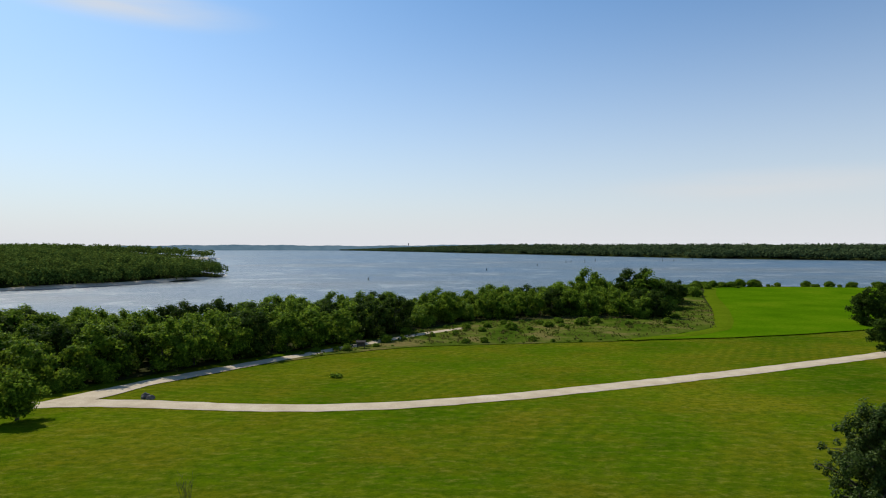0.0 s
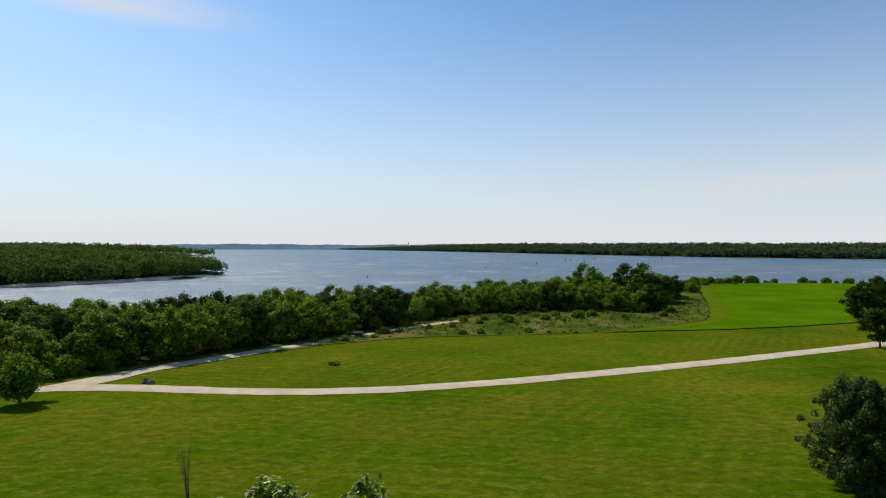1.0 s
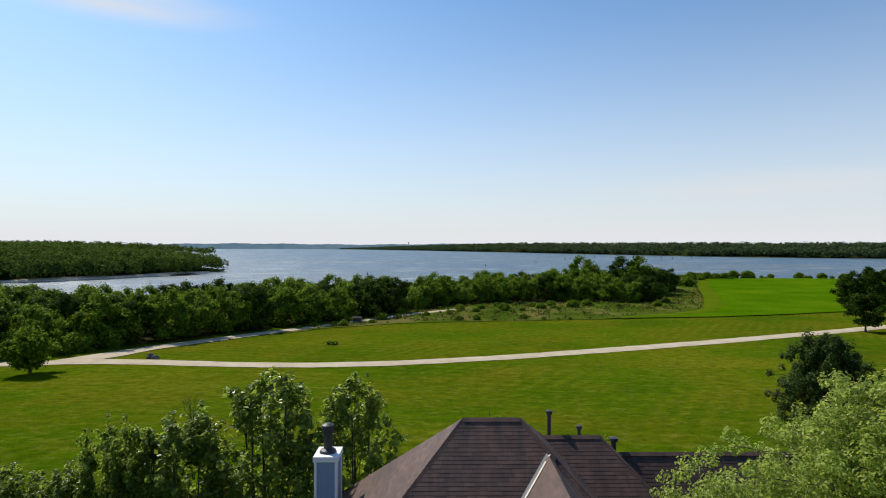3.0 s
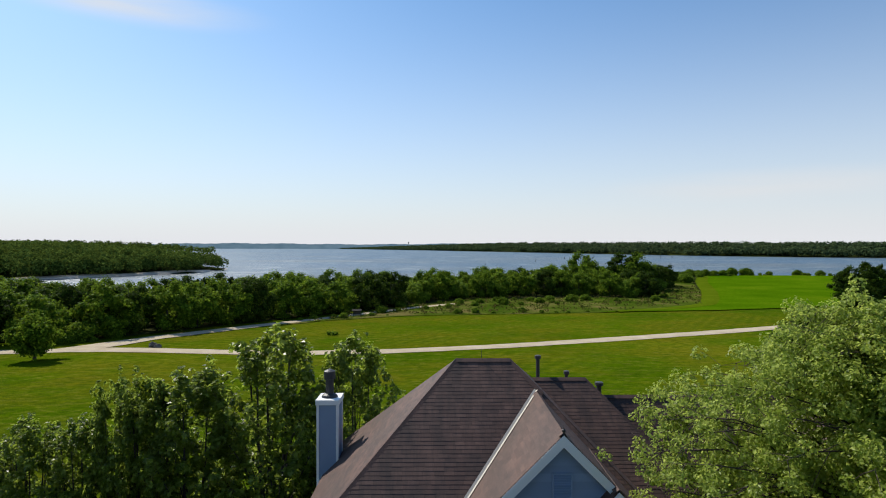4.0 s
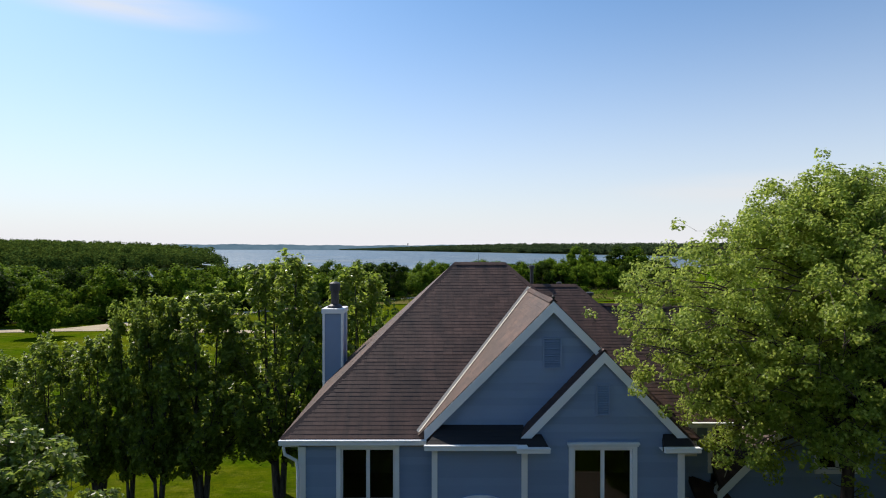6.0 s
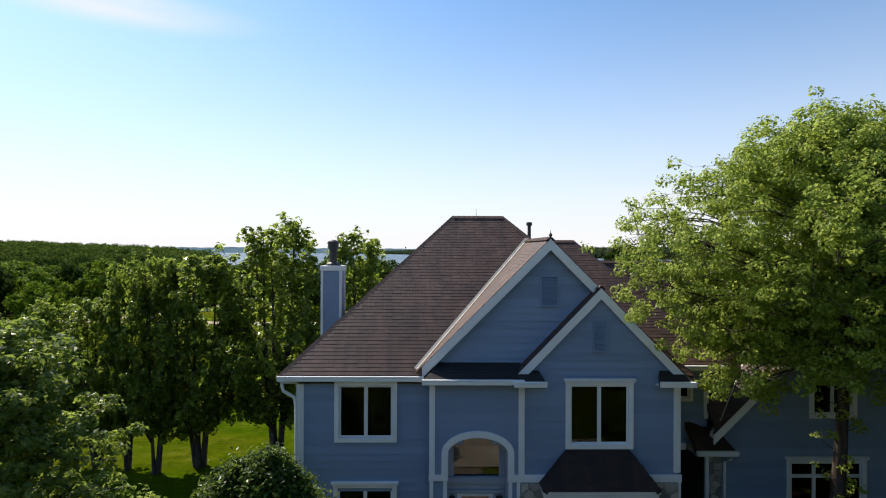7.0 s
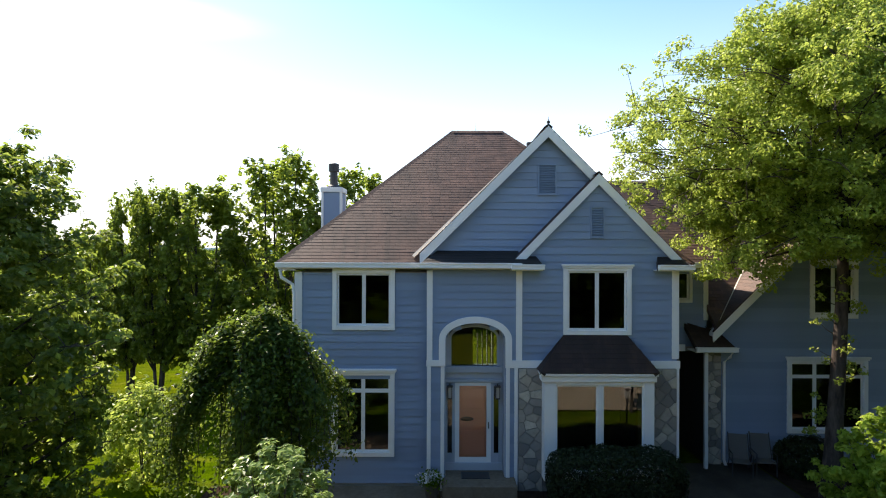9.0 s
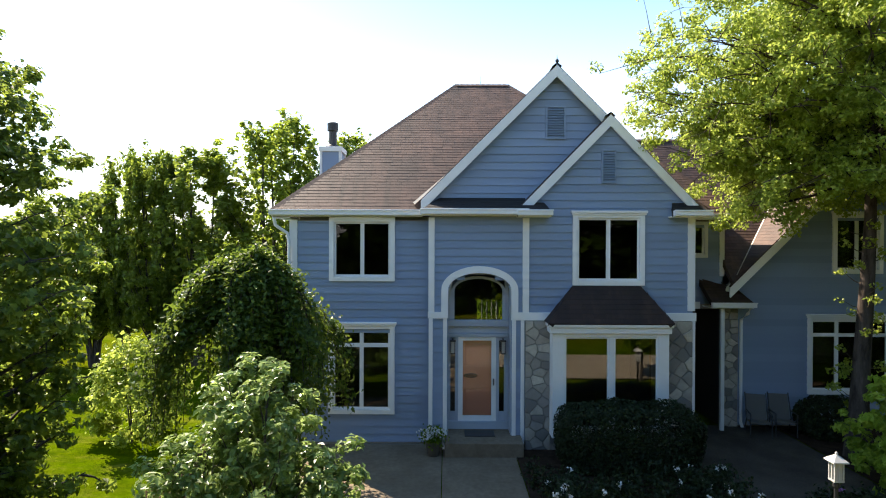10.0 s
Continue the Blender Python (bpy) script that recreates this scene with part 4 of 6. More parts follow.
# scrub in front of the woods, in the meadow and along the shore
for ring, gap, n, sizes in (([(-34, 129), (-24, 140), (-8, 156), (10, 162), (32, 166), (40, 178), (66, 178), (84, 205), (60, 200), (20, 192), (-6, 176), (-20, 156)], 3.4, 330, (0.12, 0.16, 0.2, 0.26, 0.36, 0.48)),
                     ([(118, 275), (138, 322), (190, 338), (260, 338), (260, 352), (150, 352), (120, 320)], 3.0, 260, (0.25, 0.35, 0.5, 0.7, 0.9)), ([(-70, 97), (-62, 97), (-54, 107), (-60, 108)], 3.0, 60, (0.2, 0.28, 0.4, 0.6)),
                     ([(-30, 134), (-8, 143.5), (20, 148), (41, 150.6), (41, 153), (20, 151), (-8, 146.5), (-30, 137)], 2.2, 220, (0.1, 0.14, 0.2, 0.3))):
    plan += [(x, y, 5, rng.choice(sizes) * rng.uniform(0.85, 1.15)) for x, y in scatter(ring, gap, n, spots)]
for x, y, k, sc in plan:
    m = pose(x, y, h(x, y) - 0.1, 0, 0, rng.uniform(0, 360)) @ Matrix.Diagonal((sc * rng.uniform(0.9, 1.15), sc * rng.uniform(0.9, 1.15), sc, 1))
    if k not in first:
        first[k] = True
        WOOD[k].matrix_basis = m
    else:
        c = copy_thing(WOOD[k], Matrix())
        c.matrix_basis = m
tree("lawn_bush", "single low bush in the mown lawn", on(-20.3, 108.4), M_BARK, M_LEAF_WOOD, category="shrub", seed=90, height=0.6, spread=0.9, base=0.1, profile=SHRUB, clumps=16, leaves=700, size=0.25, clump_r=0.4, trunk_r=0.05, limbs=4)

# trees behind the drive, seen in the window panes, plus two unseen light blockers
back = tree("shade_tree", "broad dark tree near the gravel drive, outside the camera's view", on(-9, -11.5), M_BARK, M_LEAF_DARK, "trees behind the drive", seed=91, height=13, spread=5.2, base=1.4, profile=ROUND,
            clumps=80, leaves=5200, size=0.66, clump_r=1.3, trunk_r=0.3, limbs=12, far=True)
# first two copies: added at the right, out of view, to darken the court
for x, y, turn in ((15.5, 3.2, 10), (22, 5.5, 170), (-20, -15, 60), (2, -13.5, 130), (10.5, -11, 200), (19, -12, 280), (29, -15, 20), (-31, -18, 100), (-4, -27, 240), (14, -28, 310)):
    copy_thing(back, pose(x, y, h(x, y), 0, 0, turn))


# ---- distant woods ----
def far_woods(name, label, n, sample, crown, per, size, height, seed, material=M_LEAF_FAR):
    rs = np.random.default_rng(seed)
    cs = []
    while len(cs) < n:
        x, y = sample(rs)
        z = h(x, y)
        if z > LAKE + 0.25:
            cs.append((x, y, z))
    cs = np.array(cs)
    hh = height(cs[:, :1]) * rs.uniform(0.75, 1.2, (n, 1))
    rr = crown * rs.uniform(0.7, 1.3, (n, 1))
    d = rs.normal(size=(n, per, 3))
    d[:, :, 2] = np.abs(d[:, :, 2]) * 1.1 - 0.45
    d /= np.linalg.norm(d, axis=2)[:, :, None]
    p = cs[:, None, :] + d * np.concatenate([rr, rr, hh * 0.5], 1)[:, None, :] * rs.uniform(0.75, 1.05, (n, per, 1))
    p[:, :, 2] += hh * 0.52
    lv, lf = leaf_triangles(p.reshape(-1, 3), size, rs, d.reshape(-1, 3) + np.array([0, 0, 0.4]), 1.2)
    tagged(raw(name, lv, lf, material), label, "woods", kind="stuff")


def headland_spot(rs):
    y = rs.uniform(430, 1000)
    return rs.uniform(-230 - (y - 430) * 0.9 - 200, -215), y


far_woods("headland_woods", "dense green woods covering the lake headland", 2300, headland_spot, 6.2, 160, 1.55, lambda x: 14.3, 1)
far_woods("headland_woods_back", "green woods on the second headland", 1500, lambda rs: (rs.uniform(-1500, -500), rs.uniform(950, 1900)), 8.5, 60, 3.0, lambda x: 17.0, 2)


def far_spot(rs):
    x = rs.uniform(-560, 2300)
    yf = float(np.interp(x, [-3000, -900, -542, 0, 234, 573, 821, 1500, 2600], [3400, 3300, 3126, 2350, 1963, 1373, 1161, 760, 420]))
    return x, yf + 5 + 520 * rs.uniform(0, 1) ** 2.2


far_woods("far_shore_woods", "low dark woods along the far lake shore", 5200, far_spot, 9.5, 22, 5.0, lambda x: 13 * np.clip((x + 640) / 900, 0.3, 1), 3, M_LEAF_SHORE)


def far_ridge():
    """Farthest shore across the lake's open end; blue haze put in as glow."""
    k = Nodes("haze blue glow")
    # emission paints the aerial haze; the sheet takes no light itself
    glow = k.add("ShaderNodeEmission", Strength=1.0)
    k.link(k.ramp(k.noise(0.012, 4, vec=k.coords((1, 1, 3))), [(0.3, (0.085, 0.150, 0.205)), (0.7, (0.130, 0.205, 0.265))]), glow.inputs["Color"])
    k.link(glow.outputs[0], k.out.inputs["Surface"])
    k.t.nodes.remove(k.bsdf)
    xs = np.linspace(-2600, 700, 190)
    ys = np.interp(xs, [-2600, -900, -540, 700], [3380, 3290, 3110, 3560])
    top = 14 + 3.0 * np.sin(xs * 0.004) + 1.6 * np.sin(xs * 0.021 + 1) + 0.8 * np.sin(xs * 0.09)
    vs = [(x, y, LAKE - 0.5) for x, y in zip(xs, ys)] + [(x, y, z) for x, y, z in zip(xs, ys, top)]
    n = len(xs)
    tagged(raw("backdrop", vs, [(i, i + 1, n + i + 1, n + i) for i in range(n - 1)], k.mat), "wooded ridge on the farthest shore, its blue haze put in as glow", "hills", kind="structure")


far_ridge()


def shore_grass():
    rs = np.random.default_rng(5)
    ring = [(-34, 123), (-24, 134), (-8, 144), (20, 148.5), (41.8, 151), (60, 163), (79, 175), (88, 196), (101, 225), (114, 258), (66, 250), (30, 212), (5, 188), (-14, 163), (-28, 138)]
    pts = []
    while len(pts) < 4000:
        x, y = rs.uniform(-36, 118), rs.uniform(120, 260)
        if inside(x, y, ring):
            for _ in range(5):
                px, py = x + rs.normal() * 0.5, y + rs.normal() * 0.5
                pts.append((px, py, h(px, py) + rs.uniform(0.15, 0.7)))
    lv, lf = leaf_arrays(np.array(pts), 0.45, rs, 0, 1.4, np.array([[0, 0, 1.0]]), 0.8)
    tagged(raw("meadow_grass", lv, lf, M_DRY), "tufts of dry tan meadow grass", "grass", kind="stuff")


shore_grass()


# dead trees standing in the lake
for i, (x, y, hh) in enumerate(((230, 1060, 6), (245, 1085, 5), (262, 1050, 7), (300, 1120, 6), (430, 1120, 6), (446, 1105, 5), (150, 900, 4), (60, 760, 3.5), (-70, 560, 3), (515, 1180, 6))):
    v, f = tube_arrays([(0, 0, -2), (0.1, 0, hh * 0.5), (0.4, 0.1, hh)], [0.5, 0.4, 0.12], 6)
    snag = thing("dead_tree", "bare dead tree standing in the lake", "tree", (x, y, LAKE), "dead trees in the lake")
    raw("trunk", v, f, M_BARK, snag)
    v, f = tube_arrays([(0.1, 0, hh * 0.5), (0.9 - i % 3, 0.2, hh * 0.8)], [0.2, 0.06], 5)
    raw("limb", v, f, M_BARK, snag)


# ---- the house ----
house = thing("house", "blue two-storey house with white trim and brown shingle roofs", "house")
FRONT_L, FRONT_R, GAR = 15.05, 14.70, 16.7
LEFT, RIGHT, BACK = -4.0, 6.12, 26.0
EXPO = 0.2


def siding(parent, y, lo, hi, z0, z1, holes=()):
    """Lapped boards on a wall that faces the front: one object a board; holes are (x0, x1, z0, z1)."""
    z = z0
    while z < z1 - 0.01:
        zt = min(z + EXPO + 0.02, z1)
        spans = [(lo(z), lo(zt), hi(z), hi(zt))]
        mid = (z + zt) / 2
        for x0, x1, h0, h1 in holes:
            if h0 < mid < h1:
                cut = []
                for a, b, c, d in spans:
                    if x1 <= min(a, b) or x0 >= max(c, d):
                        cut.append((a, b, c, d))
                        continue
                    if x0 > max(a, b):
                        cut.append((a, b, x0, x0))
                    if x1 < min(c, d):
                        cut.append((x1, x1, c, d))
                spans = cut
        for a, b, c, d in spans:
            if c - a < 0.02:
                continue
            d = max(d, b + 0.005)
            vs = [(a, y - 0.030, z), (c, y - 0.030, z), (d, y - 0.004, zt), (b, y - 0.004, zt), (a, y, z), (c, y, z), (d, y, zt), (b, y, zt)]
            raw("siding_board", vs, [(0, 1, 2, 3), (4, 7, 6, 5), (0, 4, 5, 1), (3, 2, 6, 7), (0, 3, 7, 4), (1, 5, 6, 2)], M_SIDING, parent)
        z += EXPO


def wall_cells(name, y0, y1, x0, x1, z0, z1, holes, material=None):
    """A wall slab with square openings right through it."""
    xs = sorted({x0, x1, *[v for hl in holes for v in hl[:2] if x0 < v < x1]})
    zs = sorted({z0, z1, *[v for hl in holes for v in hl[2:] if z0 < v < z1]})
    bm = bmesh.new()
    for a, b in zip(xs, xs[1:]):
        for c, d in zip(zs, zs[1:]):
            mx, mz = (a + b) / 2, (c + d) / 2
            if not any(hl[0] < mx < hl[1] and hl[2] < mz < hl[3] for hl in holes):
                box(bm, a, b, y0, y1, c, d)
    bmesh.ops.remove_doubles(bm, verts=bm.verts[:], dist=1e-5)
    seen = {}
    for f in bm.faces:
        seen.setdefault(frozenset(f.verts), []).append(f)
    bmesh.ops.delete(bm, geom=[f for fs in seen.values() if len(fs) > 1 for f in fs], context="FACES_ONLY")
    return part(name, bm, material or M_INSIDE, house)


def const(v):
    return lambda z: v


# openings: x0, x1, z0, z1
W1 = (-2.92, -1.46, 0.96, 3.02)
W2 = (-2.90, -1.46, 4.36, 5.76)
W3 = (3.24, 4.79, 4.30, 5.86)
BAY = (2.86, 5.10, 0.75, 2.95)
GW1 = (10.34, 12.50, 1.10, 3.08)
GW2 = (11.02, 12.20, 4.52, 5.98)
RW = (7.05, 7.42, 4.92, 5.78)

wall_l = wall_cells("wall_left_front", FRONT_L, FRONT_L + 0.16, LEFT, -0.45, 0, 5.8, [W1, W2])
siding(wall_l, FRONT_L, const(LEFT), const(-0.45), 0.12, 5.78, [W1, W2])
# the entry wall stands forward, with an arched opening
wall_e = wall_cells("wall_entry", FRONT_R, FRONT_R + 0.16, -0.45, 1.95, 0, 5.9, [(0.02, 1.60, 0.0, 4.44)])


def arch_holes():
    out = [(0.02, 1.60, 0.0, 4.02)]
    for i in range(12):
        z = 4.02 + 0.46 * (i + 0.5) / 12
        w = 0.79 * math.sqrt(max(0.0, 1 - ((z - 4.02) / 0.46) ** 2))
        out.append((0.81 - w, 0.81 + w, 4.02 + 0.46 * i / 12, 4.02 + 0.46 * (i + 1) / 12))
    return out


siding(wall_e, FRONT_R, const(-0.45), const(1.95), 0.3, 5.88, arch_holes())
part("wall_return", boxes((-0.45, -0.33, FRONT_R + 0.16, FRONT_L + 0.16, 0, 5.8), (1.80, 1.95, FRONT_R + 0.16, FRONT_L + 0.9, 0, 5.8)), M_SIDING, house)

G2X, G2Z = 4.03, 8.31
wall_r = wall_cells("wall_right_front", FRONT_R, FRONT_R + 0.16, 1.95, RIGHT, 0, 6.15, [W3, BAY])
siding(wall_r, FRONT_R, lambda z: max(1.95, G2X - (G2Z - z) / 1.03), lambda z: min(RIGHT, G2X + (G2Z - z) / 1.03), 3.5, G2Z - 0.08, [W3, (3.83, 4.20, 6.72, 7.56)])
bm = bmesh.new()
prism(bm, [(1.95, FRONT_R, 6.15), (RIGHT, FRONT_R, 6.15), (G2X, FRONT_R, G2Z)], (0, 0.16, 0))
part("gable_backing", bm, M_SIDING, wall_r)

G1X, G1Z = 2.745, 9.61
bm = bmesh.new()
prism(bm, [(-0.62, FRONT_L, 6.18), (6.1, FRONT_L, 6.18), (G1X, FRONT_L, G1Z)], (0, 0.16, 0))
wall_g = part("wall_gable", bm, M_SIDING, house)
siding(wall_g, FRONT_L, lambda z: G1X - (G1Z - z), lambda z: G1X + (G1Z - z), 6.3, G1Z - 0.08, [(2.5, 3.0, 7.88, 8.72)])

# the other outer walls
part("wall_left_side", boxes((LEFT, LEFT + 0.16, FRONT_L + 0.16, BACK, 0, 5.8)), M_SIDING, house)
part("wall_right_side", boxes((RIGHT - 0.16, RIGHT, FRONT_R + 0.16, 25.8, 0, 5.9)), M_SIDING, house)
wall_cells("wall_back", BACK, BACK + 0.16, LEFT, 17.4, 0, 5.8, [(1.35, 2.5, 1.15, 2.75)], M_SIDING)
for bx in (1.55, 1.77, 1.99, 2.21):
    part("back_mullion", boxes((bx, bx + 0.05, BACK - 0.02, BACK + 0.1, 1.15, 2.75)), M_TRIM, house)
part("floor_slab", boxes((LEFT + 0.16, RIGHT - 0.16, FRONT_L + 0.9, BACK, 0.3, 0.42), (LEFT + 0.16, -0.46, FRONT_L + 0.17, BACK, 3.32, 3.52), (2.0, RIGHT - 0.16, FRONT_L + 0.17, BACK, 3.32, 3.52)), M_INSIDE, house)

part("inner_wall", boxes((LEFT + 0.16, -0.5, 19.0, 19.1, 0.42, 5.8), (2.6, RIGHT - 0.16, 19.0, 19.1, 0.42, 5.8), (-0.5, -0.4, FRONT_L + 0.3, 19.1, 0.42, 5.8), (2.6, 2.7, FRONT_L + 0.9, BACK, 0.42, 5.8), (LEFT + 0.16, RIGHT, FRONT_L + 0.2, BACK, 5.8, 5.9)), M_INSIDE, house)

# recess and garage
# porch recess walls: the shade inside is put into this dark colour
M_PORCH = painted("porch walls darkened for shade", (0.060, 0.050, 0.044), (0.040, 0.034, 0.030), 0.7)
wall_m = wall_cells("wall_recess", 17.0, 17.16, RIGHT, 7.96, 3.36, 5.9, [RW])
siding(wall_m, 17.0, const(RIGHT), const(7.96), 3.5, 5.86, [RW])
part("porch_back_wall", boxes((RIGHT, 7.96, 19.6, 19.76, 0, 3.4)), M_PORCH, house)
part("porch_ceiling", boxes((RIGHT, 7.96, 17.16, 19.6, 3.36, 3.42)), M_TRIM, house)
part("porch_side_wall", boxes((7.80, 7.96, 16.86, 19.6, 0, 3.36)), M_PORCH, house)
GX, GZ = 12.8, 8.85
wall_c = wall_cells("wall_garage", GAR, GAR + 0.16, 7.96, 17.3, 0, 4.0, [GW1])
bm = bmesh.new()
prism(bm, [(7.96, GAR, 4.0), (11.02, GAR, 4.0), (11.02, GAR, 7.07)], (0, 0.16, 0))
prism(bm, [(12.2, GAR, 4.0), (17.3, GAR, 4.0), (17.3, GAR, 4.35), (GX, GAR, GZ), (12.2, GAR, 8.25)], (0, 0.16, 0))
prism(bm, [(11.02, GAR, 5.98), (12.2, GAR, 5.98), (12.2, GAR, 8.25), (11.02, GAR, 7.07)], (0, 0.16, 0))
prism(bm, [(11.02, GAR, 4.0), (12.2, GAR, 4.0), (12.2, GAR, 4.52), (11.02, GAR, 4.52)], (0, 0.16, 0))
part("gable_backing", bm, M_INSIDE, wall_c)
siding(wall_c, GAR, lambda z: max(7.96, GX - (GZ - z)), lambda z: min(17.3, GX + (GZ - z)), 0.1, GZ - 0.1, [GW1, GW2])
part("wall_garage_side", boxes((17.3, 17.46, GAR, BACK, 0, 4.6)), M_SIDING, house)


# windows
def window(name, hole, y, cols, transom=0.0, sash=0.05, trim=0.12, head=0.0, parent=house, depth=0.05, glass=M_GLASS):
    """White casing, sashes and clear panes in an opening; head: how far the crown above sticks out."""
    x0, x1, z0, z1 = hole
    o = part(name, boxes((x0 - trim, x0, y - depth, y + 0.02, z0 - trim, z1 + trim), (x1, x1 + trim, y - depth, y + 0.02, z0 - trim, z1 + trim),
                         (x0, x1, y - depth, y + 0.02, z1, z1 + trim), (x0, x1, y - depth, y + 0.02, z0 - trim, z0), bevel=0.006), M_TRIM, parent)
    if head:
        part("crown_trim", boxes((x0 - trim - head, x1 + trim + head, y - depth - 0.06, y, z1 + trim, z1 + trim + 0.06), (x0 - trim - head * 0.5, x1 + trim + head * 0.5, y - depth - 0.03, y, z1 + trim - 0.05, z1 + trim), bevel=0.006), M_TRIM, o)
    w = (x1 - x0) / cols
    rows = [(z0, z1)] if not transom else [(z0, z1 - transom), (z1 - transom, z1)]
    for c in range(cols):
        for r0, r1 in rows:
            a, b = x0 + c * w, x0 + (c + 1) * w
            part("sash", boxes((a, a + sash, y + 0.02, y + 0.07, r0, r1), (b - sash, b, y + 0.02, y + 0.07, r0, r1), (a + sash, b - sash, y + 0.02, y + 0.07, r0, r0 + sash),
                               (a + sash, b - sash, y + 0.02, y + 0.07, r1 - sash, r1)), M_TRIM, o)
            part("pane", boxes((a + sash, b - sash, y + 0.045, y + 0.052, r0 + sash, r1 - sash)), glass, o).visible_shadow = False
    return o


window("window_lower", W1, FRONT_L - 0.03, 2, 0.42, head=0.05)
window("window_upper", W2, FRONT_L - 0.03, 2, glass=M_GLASS_UPPER)
window("window_gable", W3, FRONT_R - 0.03, 2, head=0.05, glass=M_GLASS_UPPER)
window("window_garage", GW1, GAR - 0.03, 3, 0.42, head=0.05)
window("window_garage_upper", GW2, GAR - 0.03, 2, head=0.04)
window("window_recess", RW, 17.0 - 0.03, 1, trim=0.09)

# bay window: white box, posts and broad panes under a small hipped roof
BY = 14.22
bay = part("bay_window", boxes((2.86, 5.10, BY + 0.004, FRONT_R, 2.95, 3.05), bevel=0.006), M_TRIM, house, "white bay window with two broad panes")
for piece, b in (("post", (2.55, 2.86, BY, FRONT_R, 0.5, 3.05)), ("post", (5.10, 5.37, BY, FRONT_R, 0.5, 3.05)), ("mullion", (3.92, 4.05, BY + 0.01, BY + 0.12, 0.75, 2.95)),
                 ("sill", (2.86, 5.10, BY + 0.004, FRONT_R, 0.5, 0.75)), ("lintel", (2.48, 5.41, BY - 0.07, FRONT_R, 3.05, 3.2)), ("cornice", (2.44, 5.44, BY - 0.12, FRONT_R, 3.2, 3.27))):
    part(piece, boxes(b, bevel=0.008), M_TRIM, bay)
for a, b in ((2.86, 3.92), (4.05, 5.10)):
    part("sash", boxes((a, a + 0.035, BY + 0.04, BY + 0.09, 0.75, 2.95), (b - 0.035, b, BY + 0.04, BY + 0.09, 0.75, 2.95), (a + 0.035, b - 0.035, BY + 0.04, BY + 0.09, 2.915, 2.95), (a + 0.035, b - 0.035, BY + 0.04, BY + 0.09, 0.75, 0.8)), M_TRIM, bay)
    part("pane", boxes((a + 0.035, b - 0.035, BY + 0.06, BY + 0.067, 0.8, 2.915)), M_GLASS, bay).visible_shadow = False

# entry: arch trim, recess, arched window, door with sidelights
ENT = 15.25


def arch_ring(x0, x1, zs, rise, width, y0, y1, foot, n=18):
    """A flat casing that follows an arch and runs down both sides."""
    cx, rx = (x0 + x1) / 2, (x1 - x0) / 2
    inner = [(x0, foot)] + [(cx - rx * math.cos(math.pi * i / n), zs + rise * math.sin(math.pi * i / n)) for i in range(n + 1)] + [(x1, foot)]
    outer = [(x0 - width, foot)] + [(cx - (rx + width) * math.cos(math.pi * i / n), zs + (rise + width) * math.sin(math.pi * i / n)) for i in range(n + 1)] + [(x1 + width, foot)]
    bm = bmesh.new()
    rows = [[bm.verts.new((x, y, z)) for x, z in line] for line, y in ((inner, y0), (outer, y0), (outer, y1), (inner, y1))]
    for a, b in zip(rows, rows[1:] + rows[:1]):
        for i in range(len(a) - 1):
            bm.faces.new((a[i], a[i + 1], b[i + 1], b[i]))
    return bm


part("arch_trim", arch_ring(0.02, 1.60, 4.05, 0.43, 0.17, FRONT_R - 0.08, FRONT_R + 0.02, 3.35), M_TRIM, house)
part("arch_soffit", arch_ring(0.03, 1.59, 4.05, 0.42, 0.02, FRONT_R, ENT + 0.05, 0.42), M_PALE, house)
entry = part("entry_surround", boxes((0.03, 1.59, ENT - 0.04, ENT + 0.06, 2.89, 3.08), bevel=0.005), M_PALE, house, "pale grey-blue door surround")
for piece, b in (("arch_jamb", (0.03, 0.13, ENT - 0.06, ENT + 0.06, 3.24, 4.42)), ("arch_jamb", (1.49, 1.59, ENT - 0.06, ENT + 0.06, 3.24, 4.42)), ("ledge", (0.03, 1.59, ENT - 0.14, ENT + 0.06, 3.08, 3.24)),
                 ("door_head", (0.03, 1.59, ENT - 0.10, ENT + 0.06, 2.80, 2.89)), ("side_jamb", (0.03, 0.09, ENT - 0.05, ENT + 0.06, 0.62, 2.80)), ("door_jamb", (0.21, 0.29, ENT - 0.06, ENT + 0.06, 0.62, 2.80)),
                 ("door_jamb", (1.27, 1.35, ENT - 0.06, ENT + 0.06, 0.62, 2.80)), ("side_jamb", (1.48, 1.59, ENT - 0.05, ENT + 0.06, 0.62, 2.80)), ("side_panel", (0.09, 0.21, ENT - 0.03, ENT + 0.06, 0.62, 0.86)),
                 ("side_panel", (1.35, 1.48, ENT - 0.03, ENT + 0.06, 0.62, 0.86)), ("side_head", (0.09, 0.21, ENT - 0.03, ENT + 0.06, 2.70, 2.80)), ("side_head", (1.35, 1.48, ENT - 0.03, ENT + 0.06, 2.70, 2.80)),
                 ("threshold", (0.03, 1.59, ENT - 0.10, ENT + 0.06, 0.42, 0.62))):
    part(piece, boxes(b, bevel=0.005), M_PALE, entry)
part("arch_sash", arch_ring(0.19, 1.43, 4.0, 0.30, 0.07, ENT - 0.04, ENT + 0.03, 3.24), M_PALE, entry)
bm = bmesh.new()
ring = [(0.19, 3.24)] + [(0.81 - 0.62 * math.cos(math.pi * i / 16), 4.0 + 0.30 * math.sin(math.pi * i / 16)) for i in range(17)] + [(1.43, 3.24)]
prism(bm, [(x, ENT, z) for x, z in ring], (0, 0.007, 0))
part("arch_pane", bm, M_GLASS, entry).visible_shadow = False
